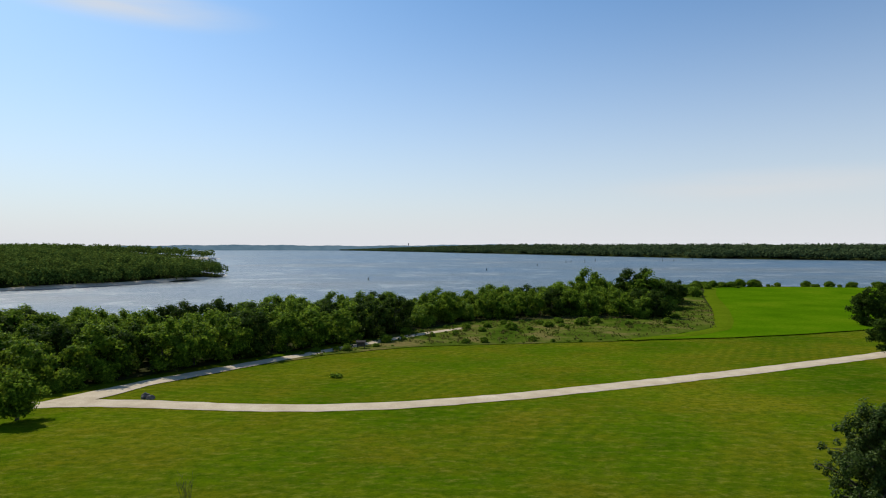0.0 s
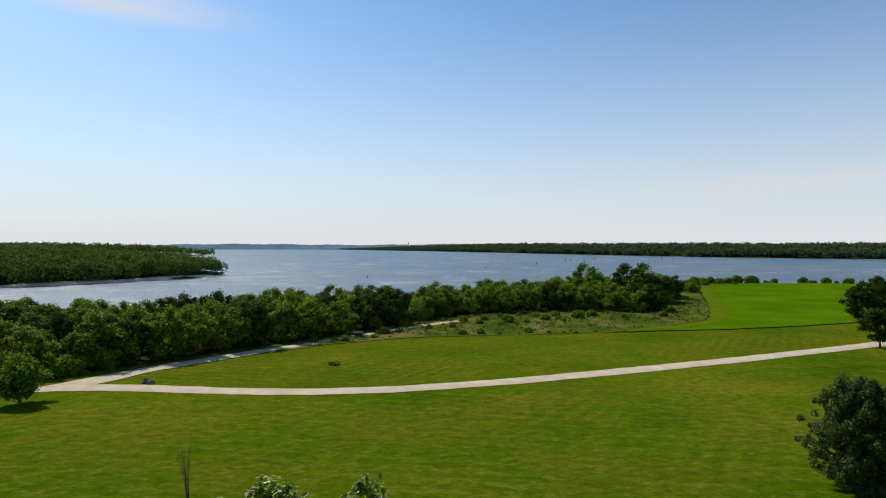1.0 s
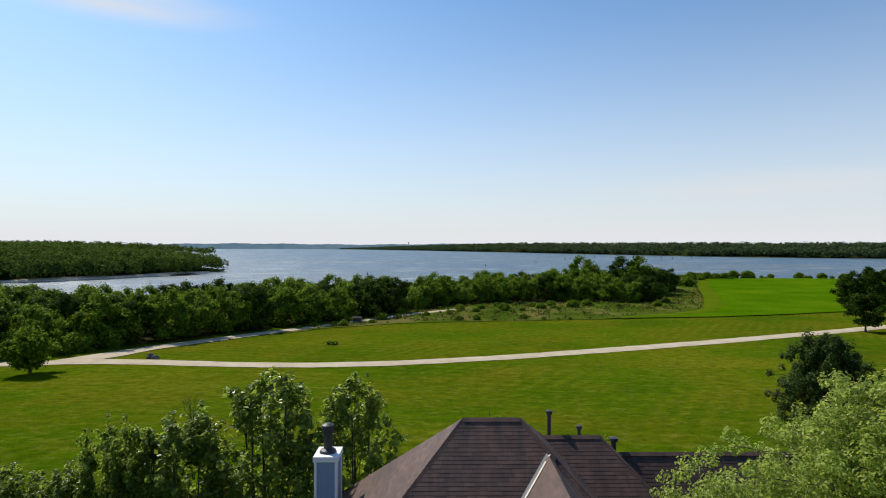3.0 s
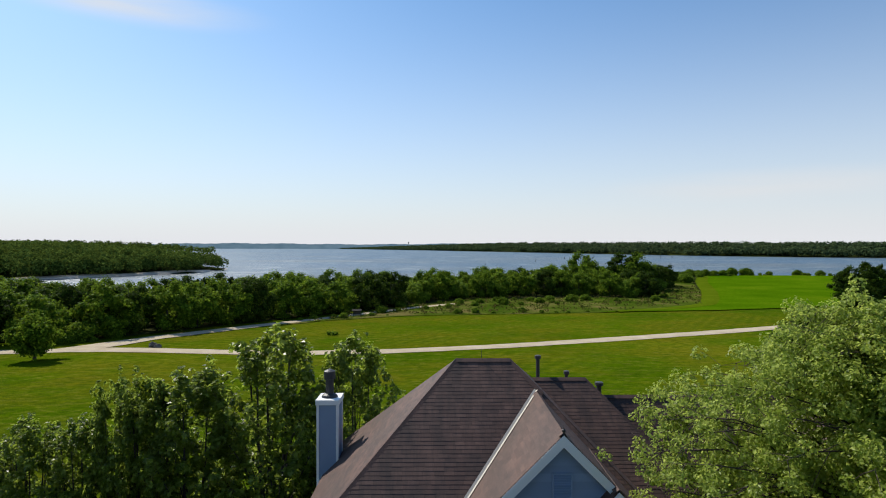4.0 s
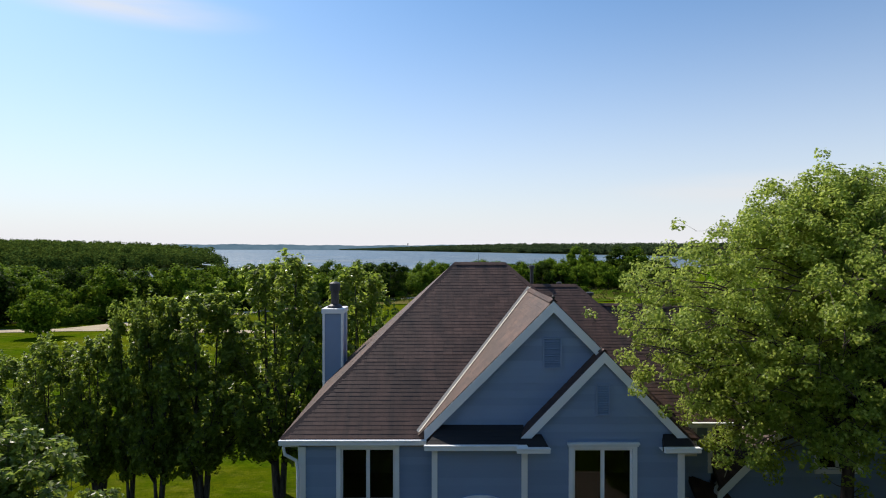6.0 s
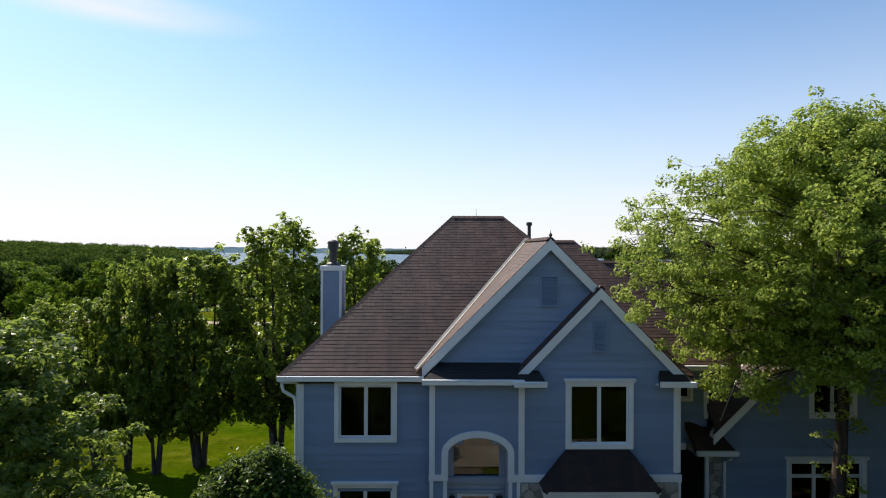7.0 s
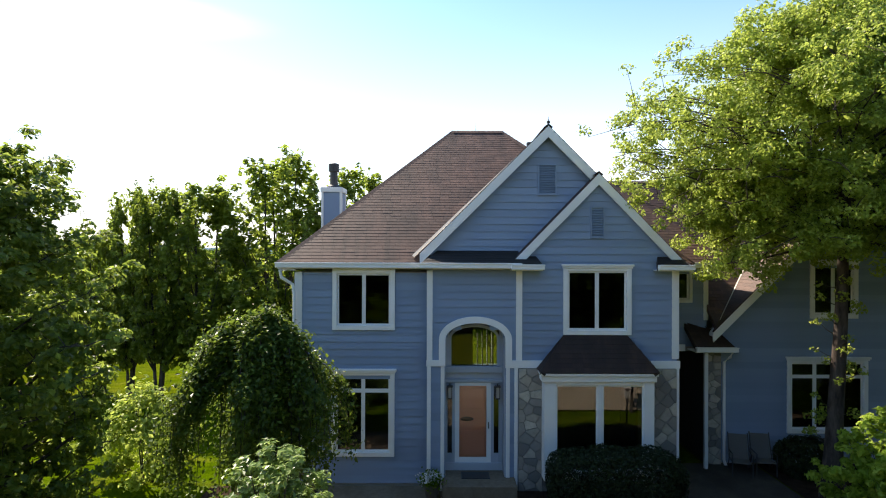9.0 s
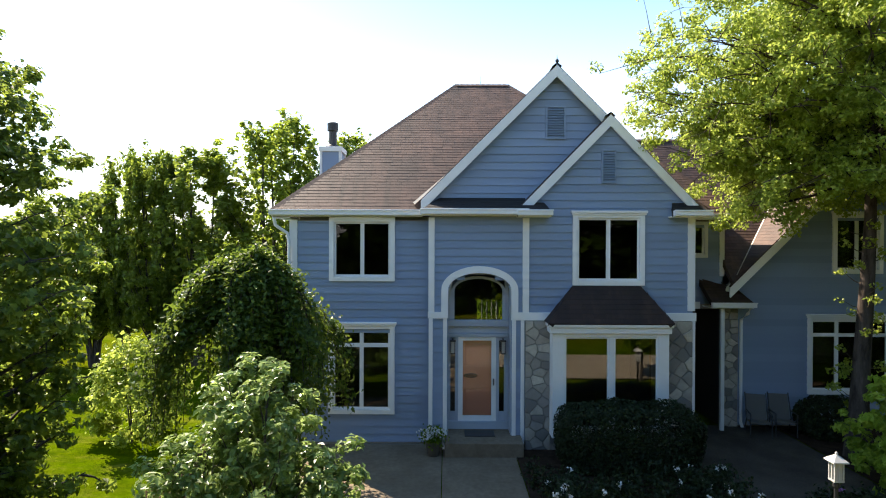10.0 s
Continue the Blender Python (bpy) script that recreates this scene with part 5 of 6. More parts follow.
for a, b in ((0.09, 0.21), (1.35, 1.48)):
    part("sidelight", boxes((a, b, ENT, ENT + 0.007, 0.86, 2.70)), M_GLASS, entry).visible_shadow = False
part("side_wall", boxes((-0.30, 0.03, ENT - 0.02, ENT + 0.06, 0, 5.8), (1.59, 1.80, ENT - 0.02, ENT + 0.06, 0, 5.8), (0.03, 1.59, ENT + 0.01, ENT + 0.06, 4.42, 5.8)), M_SIDING, entry)
door = part("door_front", boxes((0.29, 1.27, ENT + 0.045, ENT + 0.09, 0.62, 2.80)), M_DOOR, house, "terracotta painted front door behind a storm door")
storm = part("storm_door", boxes((0.29, 0.41, ENT - 0.05, ENT - 0.01, 0.62, 2.80), (1.15, 1.27, ENT - 0.05, ENT - 0.01, 0.62, 2.80), (0.41, 1.15, ENT - 0.05, ENT - 0.01, 2.70, 2.80), (0.41, 1.15, ENT - 0.05, ENT - 0.01, 0.62, 0.76), bevel=0.005), M_TRIM, house, "white framed glass storm door")
part("pane", boxes((0.41, 1.15, ENT - 0.033, ENT - 0.027, 0.76, 2.70)), M_GLASS_CLEAR, storm).visible_shadow = False
part("handle", boxes((1.195, 1.22, ENT - 0.10, ENT - 0.05, 1.55, 1.72), bevel=0.006), M_BLACK, storm)
for z0, z1 in ((0.85, 1.45), (2.05, 2.6)):
    part("door_panel", boxes((0.48, 1.08, ENT + 0.03, ENT + 0.045, z0, z1), bevel=0.006), M_DOOR, door)
bm = bmesh.new()
lathe(bm, [(0.02, 0), (0.15, 0.005), (0.17, 0.02), (0.12, 0.03), (0.02, 0.03)], 14)
bmesh.ops.transform(bm, matrix=pose(0.62, ENT + 0.044, 1.78, 90) @ Matrix.Diagonal((1.1, 0.35, 1, 1)), verts=bm.verts)
part("door_plaque", bm, M_BLACK, door)
part("stoop", boxes((-0.05, 1.85, 14.05, ENT + 0.05, 0.0, 0.42), bevel=0.012), M_CONCRETE, house, "grey concrete entry step")

# corner boards, belt trims, pilasters
def trim(name, *bs):
    return part(name, boxes(*bs, bevel=0.005), M_TRIM, house)


trim("corner_board", (LEFT - 0.04, LEFT + 0.16, FRONT_L - 0.05, FRONT_L, 0.05, 5.8))
trim("corner_board", (-0.47, -0.32, FRONT_R - 0.05, FRONT_R, 3.5, 5.86))
trim("corner_board", (-0.46, -0.36, FRONT_R - 0.05, FRONT_R, 0.02, 3.34))
trim("corner_board", (-0.10, 0.0, FRONT_R - 0.05, FRONT_R, 0.02, 3.34))
trim("corner_board", (1.62, 1.72, FRONT_R - 0.05, FRONT_R, 0.02, 3.34))
trim("corner_board", (1.84, 1.93, FRONT_R - 0.05, FRONT_R, 0.0, 3.34))
trim("corner_board", (1.88, 2.04, FRONT_R - 0.055, FRONT_R, 3.5, 5.86))
trim("corner_board", (RIGHT - 0.13, RIGHT + 0.05, FRONT_R - 0.05, FRONT_R, 3.55, 6.0))
trim("corner_board", (RIGHT - 0.02, RIGHT + 0.06, FRONT_R - 0.05, FRONT_R + 0.02, 0.0, 3.3))
trim("corner_board", (7.86, 8.0, 16.95, 17.0, 4.3, 5.9))
trim("belt_trim", (-0.48, 0.0, FRONT_R - 0.06, FRONT_R, 3.34, 3.5))
trim("belt_trim", (1.60, 2.58, FRONT_R - 0.06, FRONT_R, 3.30, 3.5))
trim("belt_trim", (5.2, RIGHT + 0.08, FRONT_R - 0.06, FRONT_R, 3.30, 3.5))
trim("belt_trim", (RIGHT + 0.08, 7.3, 16.94, 17.0, 3.36, 3.56))


# louvred gable vents
def vent(x0, x1, z0, z1, y):
    v = part("gable_vent", boxes((x0, x0 + 0.035, y - 0.05, y + 0.02, z0, z1), (x1 - 0.035, x1, y - 0.05, y + 0.02, z0, z1), (x0 + 0.035, x1 - 0.035, y - 0.05, y + 0.02, z1 - 0.035, z1), (x0 + 0.035, x1 - 0.035, y - 0.05, y + 0.02, z0, z0 + 0.035)), M_SIDING, house)
    n = int((z1 - z0 - 0.07) / 0.062)
    for i in range(n):
        z = z0 + 0.04 + i * (z1 - z0 - 0.08) / n
        raw("slat", [(x0 + 0.035, y - 0.045, z), (x1 - 0.035, y - 0.045, z), (x1 - 0.035, y + 0.01, z + 0.045), (x0 + 0.035, y + 0.01, z + 0.045),
                     (x0 + 0.035, y - 0.045, z + 0.012), (x1 - 0.035, y - 0.045, z + 0.012), (x1 - 0.035, y + 0.01, z + 0.057), (x0 + 0.035, y + 0.01, z + 0.057)],
            [(0, 3, 2, 1), (4, 5, 6, 7), (0, 1, 5, 4), (2, 3, 7, 6), (0, 4, 7, 3), (1, 2, 6, 5)], M_SIDING, v)


vent(2.5, 3.0, 7.88, 8.72, FRONT_L - 0.02)
vent(3.83, 4.20, 6.72, 7.56, FRONT_R - 0.02)


# ---- roofs ----
def roof(name, corners, label="", singles=None, thick=0.14, material=M_SHINGLE):
    """A roof plane: a slab and courses of shingle tabs. The first edge is the eave or runs level along it."""
    c = [Vector(p) for p in corners]
    u = (c[1] - c[0]).normalized()
    nrm = None
    for p in c[2:]:
        nrm = u.cross(p - c[0])
        if nrm.length > 0.1:
            break
    nrm.normalize()
    if nrm.z < 0:
        nrm = -nrm
    v = nrm.cross(u)
    if v.z < 0:
        v = -v
    bm = bmesh.new()
    prism(bm, [tuple(p) for p in c], tuple(-nrm * thick))
    bmesh.ops.recalc_face_normals(bm, faces=bm.faces[:])
    ob = part(name, bm, material, house, label)
    flat = [((p - c[0]).dot(u), (p - c[0]).dot(v)) for p in c]

    def span(t):
        cuts = []
        for (xa, ya), (xb, yb) in zip(flat, flat[1:] + flat[:1]):
            if abs(ya - yb) < 1e-6:
                if abs(ya - t) < 1e-6:
                    cuts += [xa, xb]
            elif min(ya, yb) - 1e-6 <= t <= max(ya, yb) + 1e-6:
                cuts.append(xa + (xb - xa) * (t - ya) / (yb - ya))
        return (min(cuts), max(cuts)) if cuts else None
    lo_v, hi_v = min(p[1] for p in flat), max(p[1] for p in flat)
    rs = random.Random(len(name) + int(abs(c[0].x) * 10))
    course, tab = 0.130, 0.30
    vs, fs, single = [], [], 0
    t, row = lo_v, 0
    while t < hi_v - 0.03:
        t2 = min(t + course + 0.01, hi_v - 1e-4)
        s1, s2 = span(min(t + 1e-4, hi_v)), span(t2)
        if s1 and s2:
            x = min(s1[0], s2[0]) - tab * ((row * 0.37) % 1)
            while x < max(s1[1], s2[1]):
                w = tab * rs.uniform(0.85, 1.15)
                a0, a1 = max(x, s1[0]), max(x, s2[0])
                b0, b1 = min(x + w - 0.006, s1[1]), min(x + w - 0.006, s2[1])
                if b0 - a0 > 0.01 or b1 - a1 > 0.01:
                    b0, b1 = max(b0, a0), max(b1, a1)
                    lift = 0.0065 + rs.uniform(0, 0.004)
                    q = [c[0] + u * p + v * r + nrm * k for p, r, k in ((a0, t, lift), (b0, t, lift), (b1, t2, 0.003), (a1, t2, 0.003), (a0, t, 0.0), (b0, t, 0.0))]
                    fq = [(0, 1, 2, 3), (4, 5, 1, 0)]
                    if singles and single < 300 and singles(q[0]):
                        single += 1
                        raw("shingle", q, fq, material, ob)
                    else:
                        o = len(vs)
                        vs += q
                        fs += [tuple(i + o for i in f) for f in fq]
                x += w
        t += course
        row += 1
    if vs:
        raw("shingle_rest", vs, fs, material, ob, kind="stuff")
    return ob


EX, EY, EZ = -4.48, 14.86, 6.07
RL, RR, RY, RZ = 0.26, 2.04, 19.80, 10.585
BKY = 2 * RY - EY
roof("roof_main_front", [(EX, EY, EZ), (6.60, EY, EZ), (RR, RY, RZ), (RL, RY, RZ)], "weathered brown shingle roof plane", lambda p: p.z < 7.1 and p.x < 1.0)
roof("roof_main_left", [(EX, EY, EZ), (EX, BKY, EZ), (RL, RY, RZ)])
roof("roof_main_back", [(EX, BKY, EZ), (6.68, BKY, EZ), (RR, RY, RZ), (RL, RY, RZ)])
roof("roof_main_right", [(6.68, EY, EZ), (6.68, BKY, EZ), (RR, RY, RZ)])
roof("roof_gable_left", [(-0.83, 14.82, 6.16), (-0.83, 14.94, 6.16), (G1X, 18.86, 9.735), (G1X, 14.82, 9.735)], "sunlit brown shingle gable plane")
roof("roof_gable_right", [(6.32, 14.82, 6.16), (6.32, 14.94, 6.16), (G1X, 18.86, 9.735), (G1X, 14.82, 9.735)])
roof("roof_small_gable_left", [(1.72, 14.58, 6.05), (1.72, 14.64, 6.05), (G2X, 17.4, 8.44), (G2X, 14.58, 8.44)])
roof("roof_small_gable_right", [(6.34, 14.58, 6.05), (6.34, 14.64, 6.05), (G2X, 17.4, 8.44), (G2X, 14.58, 8.44)])
roof("roof_pent", [(-0.62, 14.42, 6.06), (1.98, 14.42, 6.06), (1.98, 15.03, 6.38), (-0.2, 15.03, 6.38)], "roof strip under the gable, blackened for shade", material=M_ROOF_SHADE)
roof("roof_second_front", [(3.0, 16.3, 5.97), (8.45, 16.3, 5.97), (4.73, 20.63, 9.76), (2.6, 20.63, 9.76)])
roof("roof_second_right", [(8.45, 16.3, 5.97), (8.45, 25.0, 5.97), (4.73, 20.63, 9.76)])
roof("roof_second_back", [(2.6, 25.0, 5.97), (8.45, 25.0, 5.97), (4.73, 20.63, 9.76), (2.6, 20.63, 9.76)])
roof("roof_wing_front", [(7.95, 16.33, 4.15), (8.0, 16.33, 4.15), (12.8, 21.2, 9.0), (7.95, 21.2, 9.0)])
roof("roof_link_front", [(5.0, 19.4, 7.2), (7.95, 19.4, 7.2), (7.95, 21.2, 9.0), (5.0, 21.2, 9.0)])
roof("roof_link_back", [(5.0, 23.0, 7.2), (7.95, 23.0, 7.2), (7.95, 21.2, 9.0), (5.0, 21.2, 9.0)])
roof("roof_wing_back", [(7.95, 26.4, 4.15), (17.7, 26.4, 4.15), (12.8, 21.2, 9.0), (7.95, 21.2, 9.0)])
roof("roof_garage_left", [(7.84, 16.3, 4.04), (7.84, 16.34, 4.04), (GX, 21.2, 9.0), (GX, 16.3, 9.0)], "sunlit tan shingle garage roof plane")
roof("roof_garage_right", [(17.76, 16.3, 4.04), (17.76, 26.4, 4.04), (GX, 21.2, 9.0), (GX, 16.3, 9.0)])
roof("roof_porch", [(7.28, 16.12, 3.62), (8.40, 16.12, 3.62), (8.15, 16.7, 4.02), (7.28, 17.0, 4.2)], material=M_SHINGLE_SHADED)
roof("roof_bay", [(2.42, 14.07, 3.30), (5.45, 14.07, 3.30), (4.80, 14.63, 4.17), (3.12, 14.63, 4.17)], "small shingle roof above the bay window, darkened for shade", material=M_SHINGLE_SHADED)
roof("roof_bay_left", [(2.42, 14.07, 3.30), (2.42, 14.63, 3.30), (3.12, 14.63, 4.17)], material=M_SHINGLE_SHADED)
roof("roof_bay_right", [(5.45, 14.07, 3.30), (5.45, 14.63, 3.30), (4.80, 14.63, 4.17)], material=M_SHINGLE_SHADED)


def cap(a, b, w=0.12):
    """Ridge and hip caps: overlapping bent shingles along a line."""
    a, b = Vector(a), Vector(b)
    d = (b - a).normalized()
    s = d.cross(Vector((0, 0, 1))).normalized()
    n = int((b - a).length / 0.17)
    lo = Vector((0, 0, -0.085))
    ob = raw("ridge_cap", [a - s * w * 0.9 + lo, a + Vector((0, 0, 0.01)), a + s * w * 0.9 + lo, b - s * w * 0.9 + lo, b + Vector((0, 0, 0.01)), b + s * w * 0.9 + lo], [(0, 1, 4, 3), (1, 2, 5, 4)], M_SHINGLE, house)
    for i in range(n):
        p, q = a + (b - a) * (i / n), a + (b - a) * (min(i + 1.15, n) / n)
        raw("cap_shingle", [p - s * w + Vector((0, 0, -0.065)), p + Vector((0, 0, 0.028)), p + s * w + Vector((0, 0, -0.065)), q - s * w + Vector((0, 0, -0.075)), q + Vector((0, 0, 0.018)), q + s * w + Vector((0, 0, -0.075))],
            [(0, 1, 4, 3), (1, 2, 5, 4)], M_SHINGLE, ob)


cap((EX, EY, EZ), (RL, RY, RZ))
cap((RL, RY, RZ), (RR, RY, RZ))
cap((RR, RY, RZ), (2.98, 18.8, 9.71))
cap((G1X, 14.82, 9.755), (G1X, 18.9, 9.755))
cap((G2X, 14.58, 8.46), (G2X, 17.4, 8.46))
cap((2.9, 20.63, 9.76), (4.73, 20.63, 9.76))
cap((4.73, 20.63, 9.76), (8.45, 16.3, 5.97))
cap((5.0, 21.2, 9.0), (12.8, 21.2, 9.0))
cap((GX, 16.3, 9.0), (GX, 21.2, 9.0))
M_FLASH = painted("pale valley flashing", (0.55, 0.50, 0.42), (0.42, 0.36, 0.28), 0.45)


def flashing(a, b, w=0.05):
    a, b = Vector(a), Vector(b)
    s = (b - a).cross(Vector((0, 0, 1))).normalized() * w
    up = Vector((0, 0, 0.03))
    raw("valley_flashing", [a - s + up * 2.4, a + up, a + s + up * 2.4, b - s + up * 2.4, b + up, b + s + up * 2.4], [(0, 1, 4, 3), (1, 2, 5, 4)], M_FLASH, house)


flashing((-0.83, 14.94, 6.18), (G1X, 18.86, 9.755), 0.07)
flashing((8.1, 16.55, 4.3), (12.7, 21.1, 8.9), 0.07)


def rake(y, apex, left, right, wide=0.20, deep=0.05, soffit=0.3):
    """Sloping white boards under a gable's edge, and the soffit behind them."""
    for x, z in (left, right):
        if x is None:
            continue
        bm = bmesh.new()
        ax, az = apex
        drop = wide * math.sqrt(1 + ((az - z) / (ax - x)) ** 2)
        prism(bm, [(ax, y, az), (x, y, z), (x, y, z - drop), (ax, y, az - drop)], (0, deep, 0))
        part("rake_board", bm, M_TRIM, house)
        bm = bmesh.new()
        prism(bm, [(ax, y + deep, az - 0.08), (x, y + deep, z - 0.08), (x, y + soffit, z - 0.08), (ax, y + soffit, az - 0.08)], (0, 0, -0.03))
        part("rake_soffit", bm, M_TRIM, house)


rake(14.80, (G1X, 9.715), (-0.67, 6.30), (5.575, 6.885), 0.21, 0.05, 0.24)
rake(14.56, (G2X, 8.42), (1.82, 6.14), (6.24, 6.14), 0.20, 0.05, 0.14)
rake(16.28, (GX, 8.97), (7.84, 4.01), (17.76, 4.01), 0.20, 0.05, 0.40)


def gutter(x0, x1, y, z, soffit_to):
    part("gutter", boxes((x0, x1, y - 0.11, y + 0.02, z - 0.13, z), (x0 - 0.01, x1 + 0.01, y - 0.13, y - 0.105, z - 0.03, z + 0.01), bevel=0.008), M_TRIM, house)
    part("soffit", boxes((x0 + 0.02, x1 - 0.02, y + 0.02, soffit_to, z - 0.16, z - 0.13)), M_TRIM, house)


gutter(EX - 0.02, -0.62, EY, EZ - 0.02, FRONT_L)
gutter(-0.66, 1.98, 14.42, EZ - 0.01, FRONT_R)
gutter(1.70, 2.55, 14.30, EZ - 0.04, FRONT_R)
gutter(5.48, 6.40, 14.30, EZ - 0.04, FRONT_R)
gutter(6.42, 8.3, 16.3, EZ - 0.02, 17.0)
gutter(7.24, 8.44, 16.1, 3.62, 16.7)
roof("roof_return", [(1.70, 14.30, 5.99), (2.55, 14.30, 5.99), (2.4, 14.68, 6.24), (1.85, 14.68, 6.24)], material=M_ROOF_SHADE)
roof("roof_return", [(5.48, 14.30, 5.99), (6.40, 14.30, 5.99), (6.2, 14.68, 6.24), (5.6, 14.68, 6.24)], material=M_ROOF_SHADE)
part("eave_side", boxes((EX + 0.015, EX + 0.05, EY + 0.05, BKY, EZ - 0.20, EZ - 0.10)), M_TRIM, house)
part("soffit", boxes((EX + 0.05, LEFT, EY + 0.03, BKY, EZ - 0.23, EZ - 0.20)), M_TRIM, house)

# downspouts
vs, fs = tube_arrays([(-4.38, 14.80, 5.86), (-4.35, 14.84, 5.66), (-4.08, 14.95, 5.46), (-4.03, 14.94, 5.2), (-4.03, 14.94, 0.2), (-4.1, 14.8, 0.08)], [0.045] * 6, 8)
raw("downspout", vs, fs, M_TRIM, house)
vs, fs = tube_arrays([(8.34, 16.12, 3.5), (8.34, 16.3, 3.3), (8.32, 16.62, 3.1), (8.32, 16.62, 0.2), (8.32, 16.5, 0.06)], [0.045] * 5, 8)
raw("downspout", vs, fs, M_TRIM, house)
part("porch_post", boxes((7.56, 7.66, 16.2, 16.3, 0.0, 3.5), bevel=0.01), M_TRIM, house)

# chimney
chim = part("chimney", boxes((-4.66, -3.93, 21.5, 22.4, 0, 8.62)), M_SIDING, house, "blue boxed chimney with white corner boards")
part("chimney_trim", boxes((-4.69, -4.60, 21.47, 21.52, 0, 8.62), (-3.99, -3.90, 21.47, 21.52, 0, 8.62), (-3.95, -3.90, 21.52, 21.6, 0, 8.62), (-3.95, -3.90, 22.33, 22.43, 0, 8.62), (-4.72, -3.87, 21.44, 22.46, 8.60, 8.78), bevel=0.006), M_TRIM, chim)
bm = bmesh.new()
lathe(bm, [(0.30, 8.78), (0.26, 8.86), (0.15, 8.92), (0.15, 9.42), (0.21, 9.44), (0.21, 9.72), (0.08, 9.78)], 14, (-4.30, 21.95))
part("flue", bm, M_PIPE, chim, "dark metal flue with a round cap")


# roof pipes, finial and rods
def stack(x, y, z0, z1, r=0.055, capped=True):
    bm = bmesh.new()
    lathe(bm, [(r * 2.2, z0), (r * 1.2, z0 + 0.12), (r, z0 + 0.16), (r, z1 - 0.14), (r * 1.7, z1 - 0.13), (r * 1.7, z1 - 0.02), (r * 0.8, z1)] if capped else [(r * 2, z0), (r, z0 + 0.1), (r, z1)], 10, (x, y))
    part("vent_pipe", bm, M_PIPE, house)


stack(3.18, 21.1, 9.2, 10.46, 0.065)
stack(5.45, 21.5, 8.6, 9.42, 0.09)
stack(4.3, 21.6, 8.9, 9.80, 0.06)
bm = bmesh.new()
lathe(bm, [(0.04, 9.70), (0.02, 9.77), (0.045, 9.80), (0.045, 9.84), (0.015, 9.87), (0.006, 9.91), (0.003, 9.97)], 10, (G1X, 14.84))
part("finial", bm, M_BLACK, house, "black ball finial on the gable peak")
bm = bmesh.new()
lathe(bm, [(0.012, 10.62), (0.007, 10.72), (0.003, 10.88)], 6, (1.1, RY))
part("lightning_rod", bm, M_BLACK, house)


# wall lanterns
def lantern(x, y, z):
    l = part("wall_lantern", boxes((x - 0.05, x + 0.05, y - 0.02, y, z + 0.02, z + 0.22), (x - 0.015, x + 0.015, y - 0.12, y - 0.02, z + 0.24, z + 0.27), (x - 0.075, x + 0.075, y - 0.19, y - 0.04, z + 0.20, z + 0.23), (x - 0.06, x + 0.06, y - 0.175, y - 0.055, z - 0.12, z - 0.09),
                                   *[(x + a - 0.008, x + a + 0.008, y - 0.115 + b - 0.008, y - 0.115 + b + 0.008, z - 0.09, z + 0.2) for a in (-0.05, 0.05) for b in (-0.05, 0.05)]), M_PIPE, house)
    part("lantern_glass", boxes((x - 0.042, x + 0.042, y - 0.157, y - 0.073, z - 0.09, z + 0.2)), M_LAMPGLASS, l)


lantern(0.15, ENT - 0.06, 2.50)
lantern(1.44, ENT - 0.06, 2.50)
lantern(6.5, 19.6, 2.45)


# stone piers: mortar core and single stones
def clip(ring, mx, mz, nx, nz):
    """The part of a ring of points on the far side of the line through (mx, mz)."""
    out = []
    for (ax, az), (bx, bz) in zip(ring, ring[1:] + ring[:1]):
        da, db = (ax - mx) * nx + (az - mz) * nz, (bx - mx) * nx + (bz - mz) * nz
        if da <= 0:
            out.append((ax, az))
        if (da <= 0) != (db <= 0):
            t = da / (da - db)
            out.append((ax + (bx - ax) * t, az + (bz - az) * t))
    return out


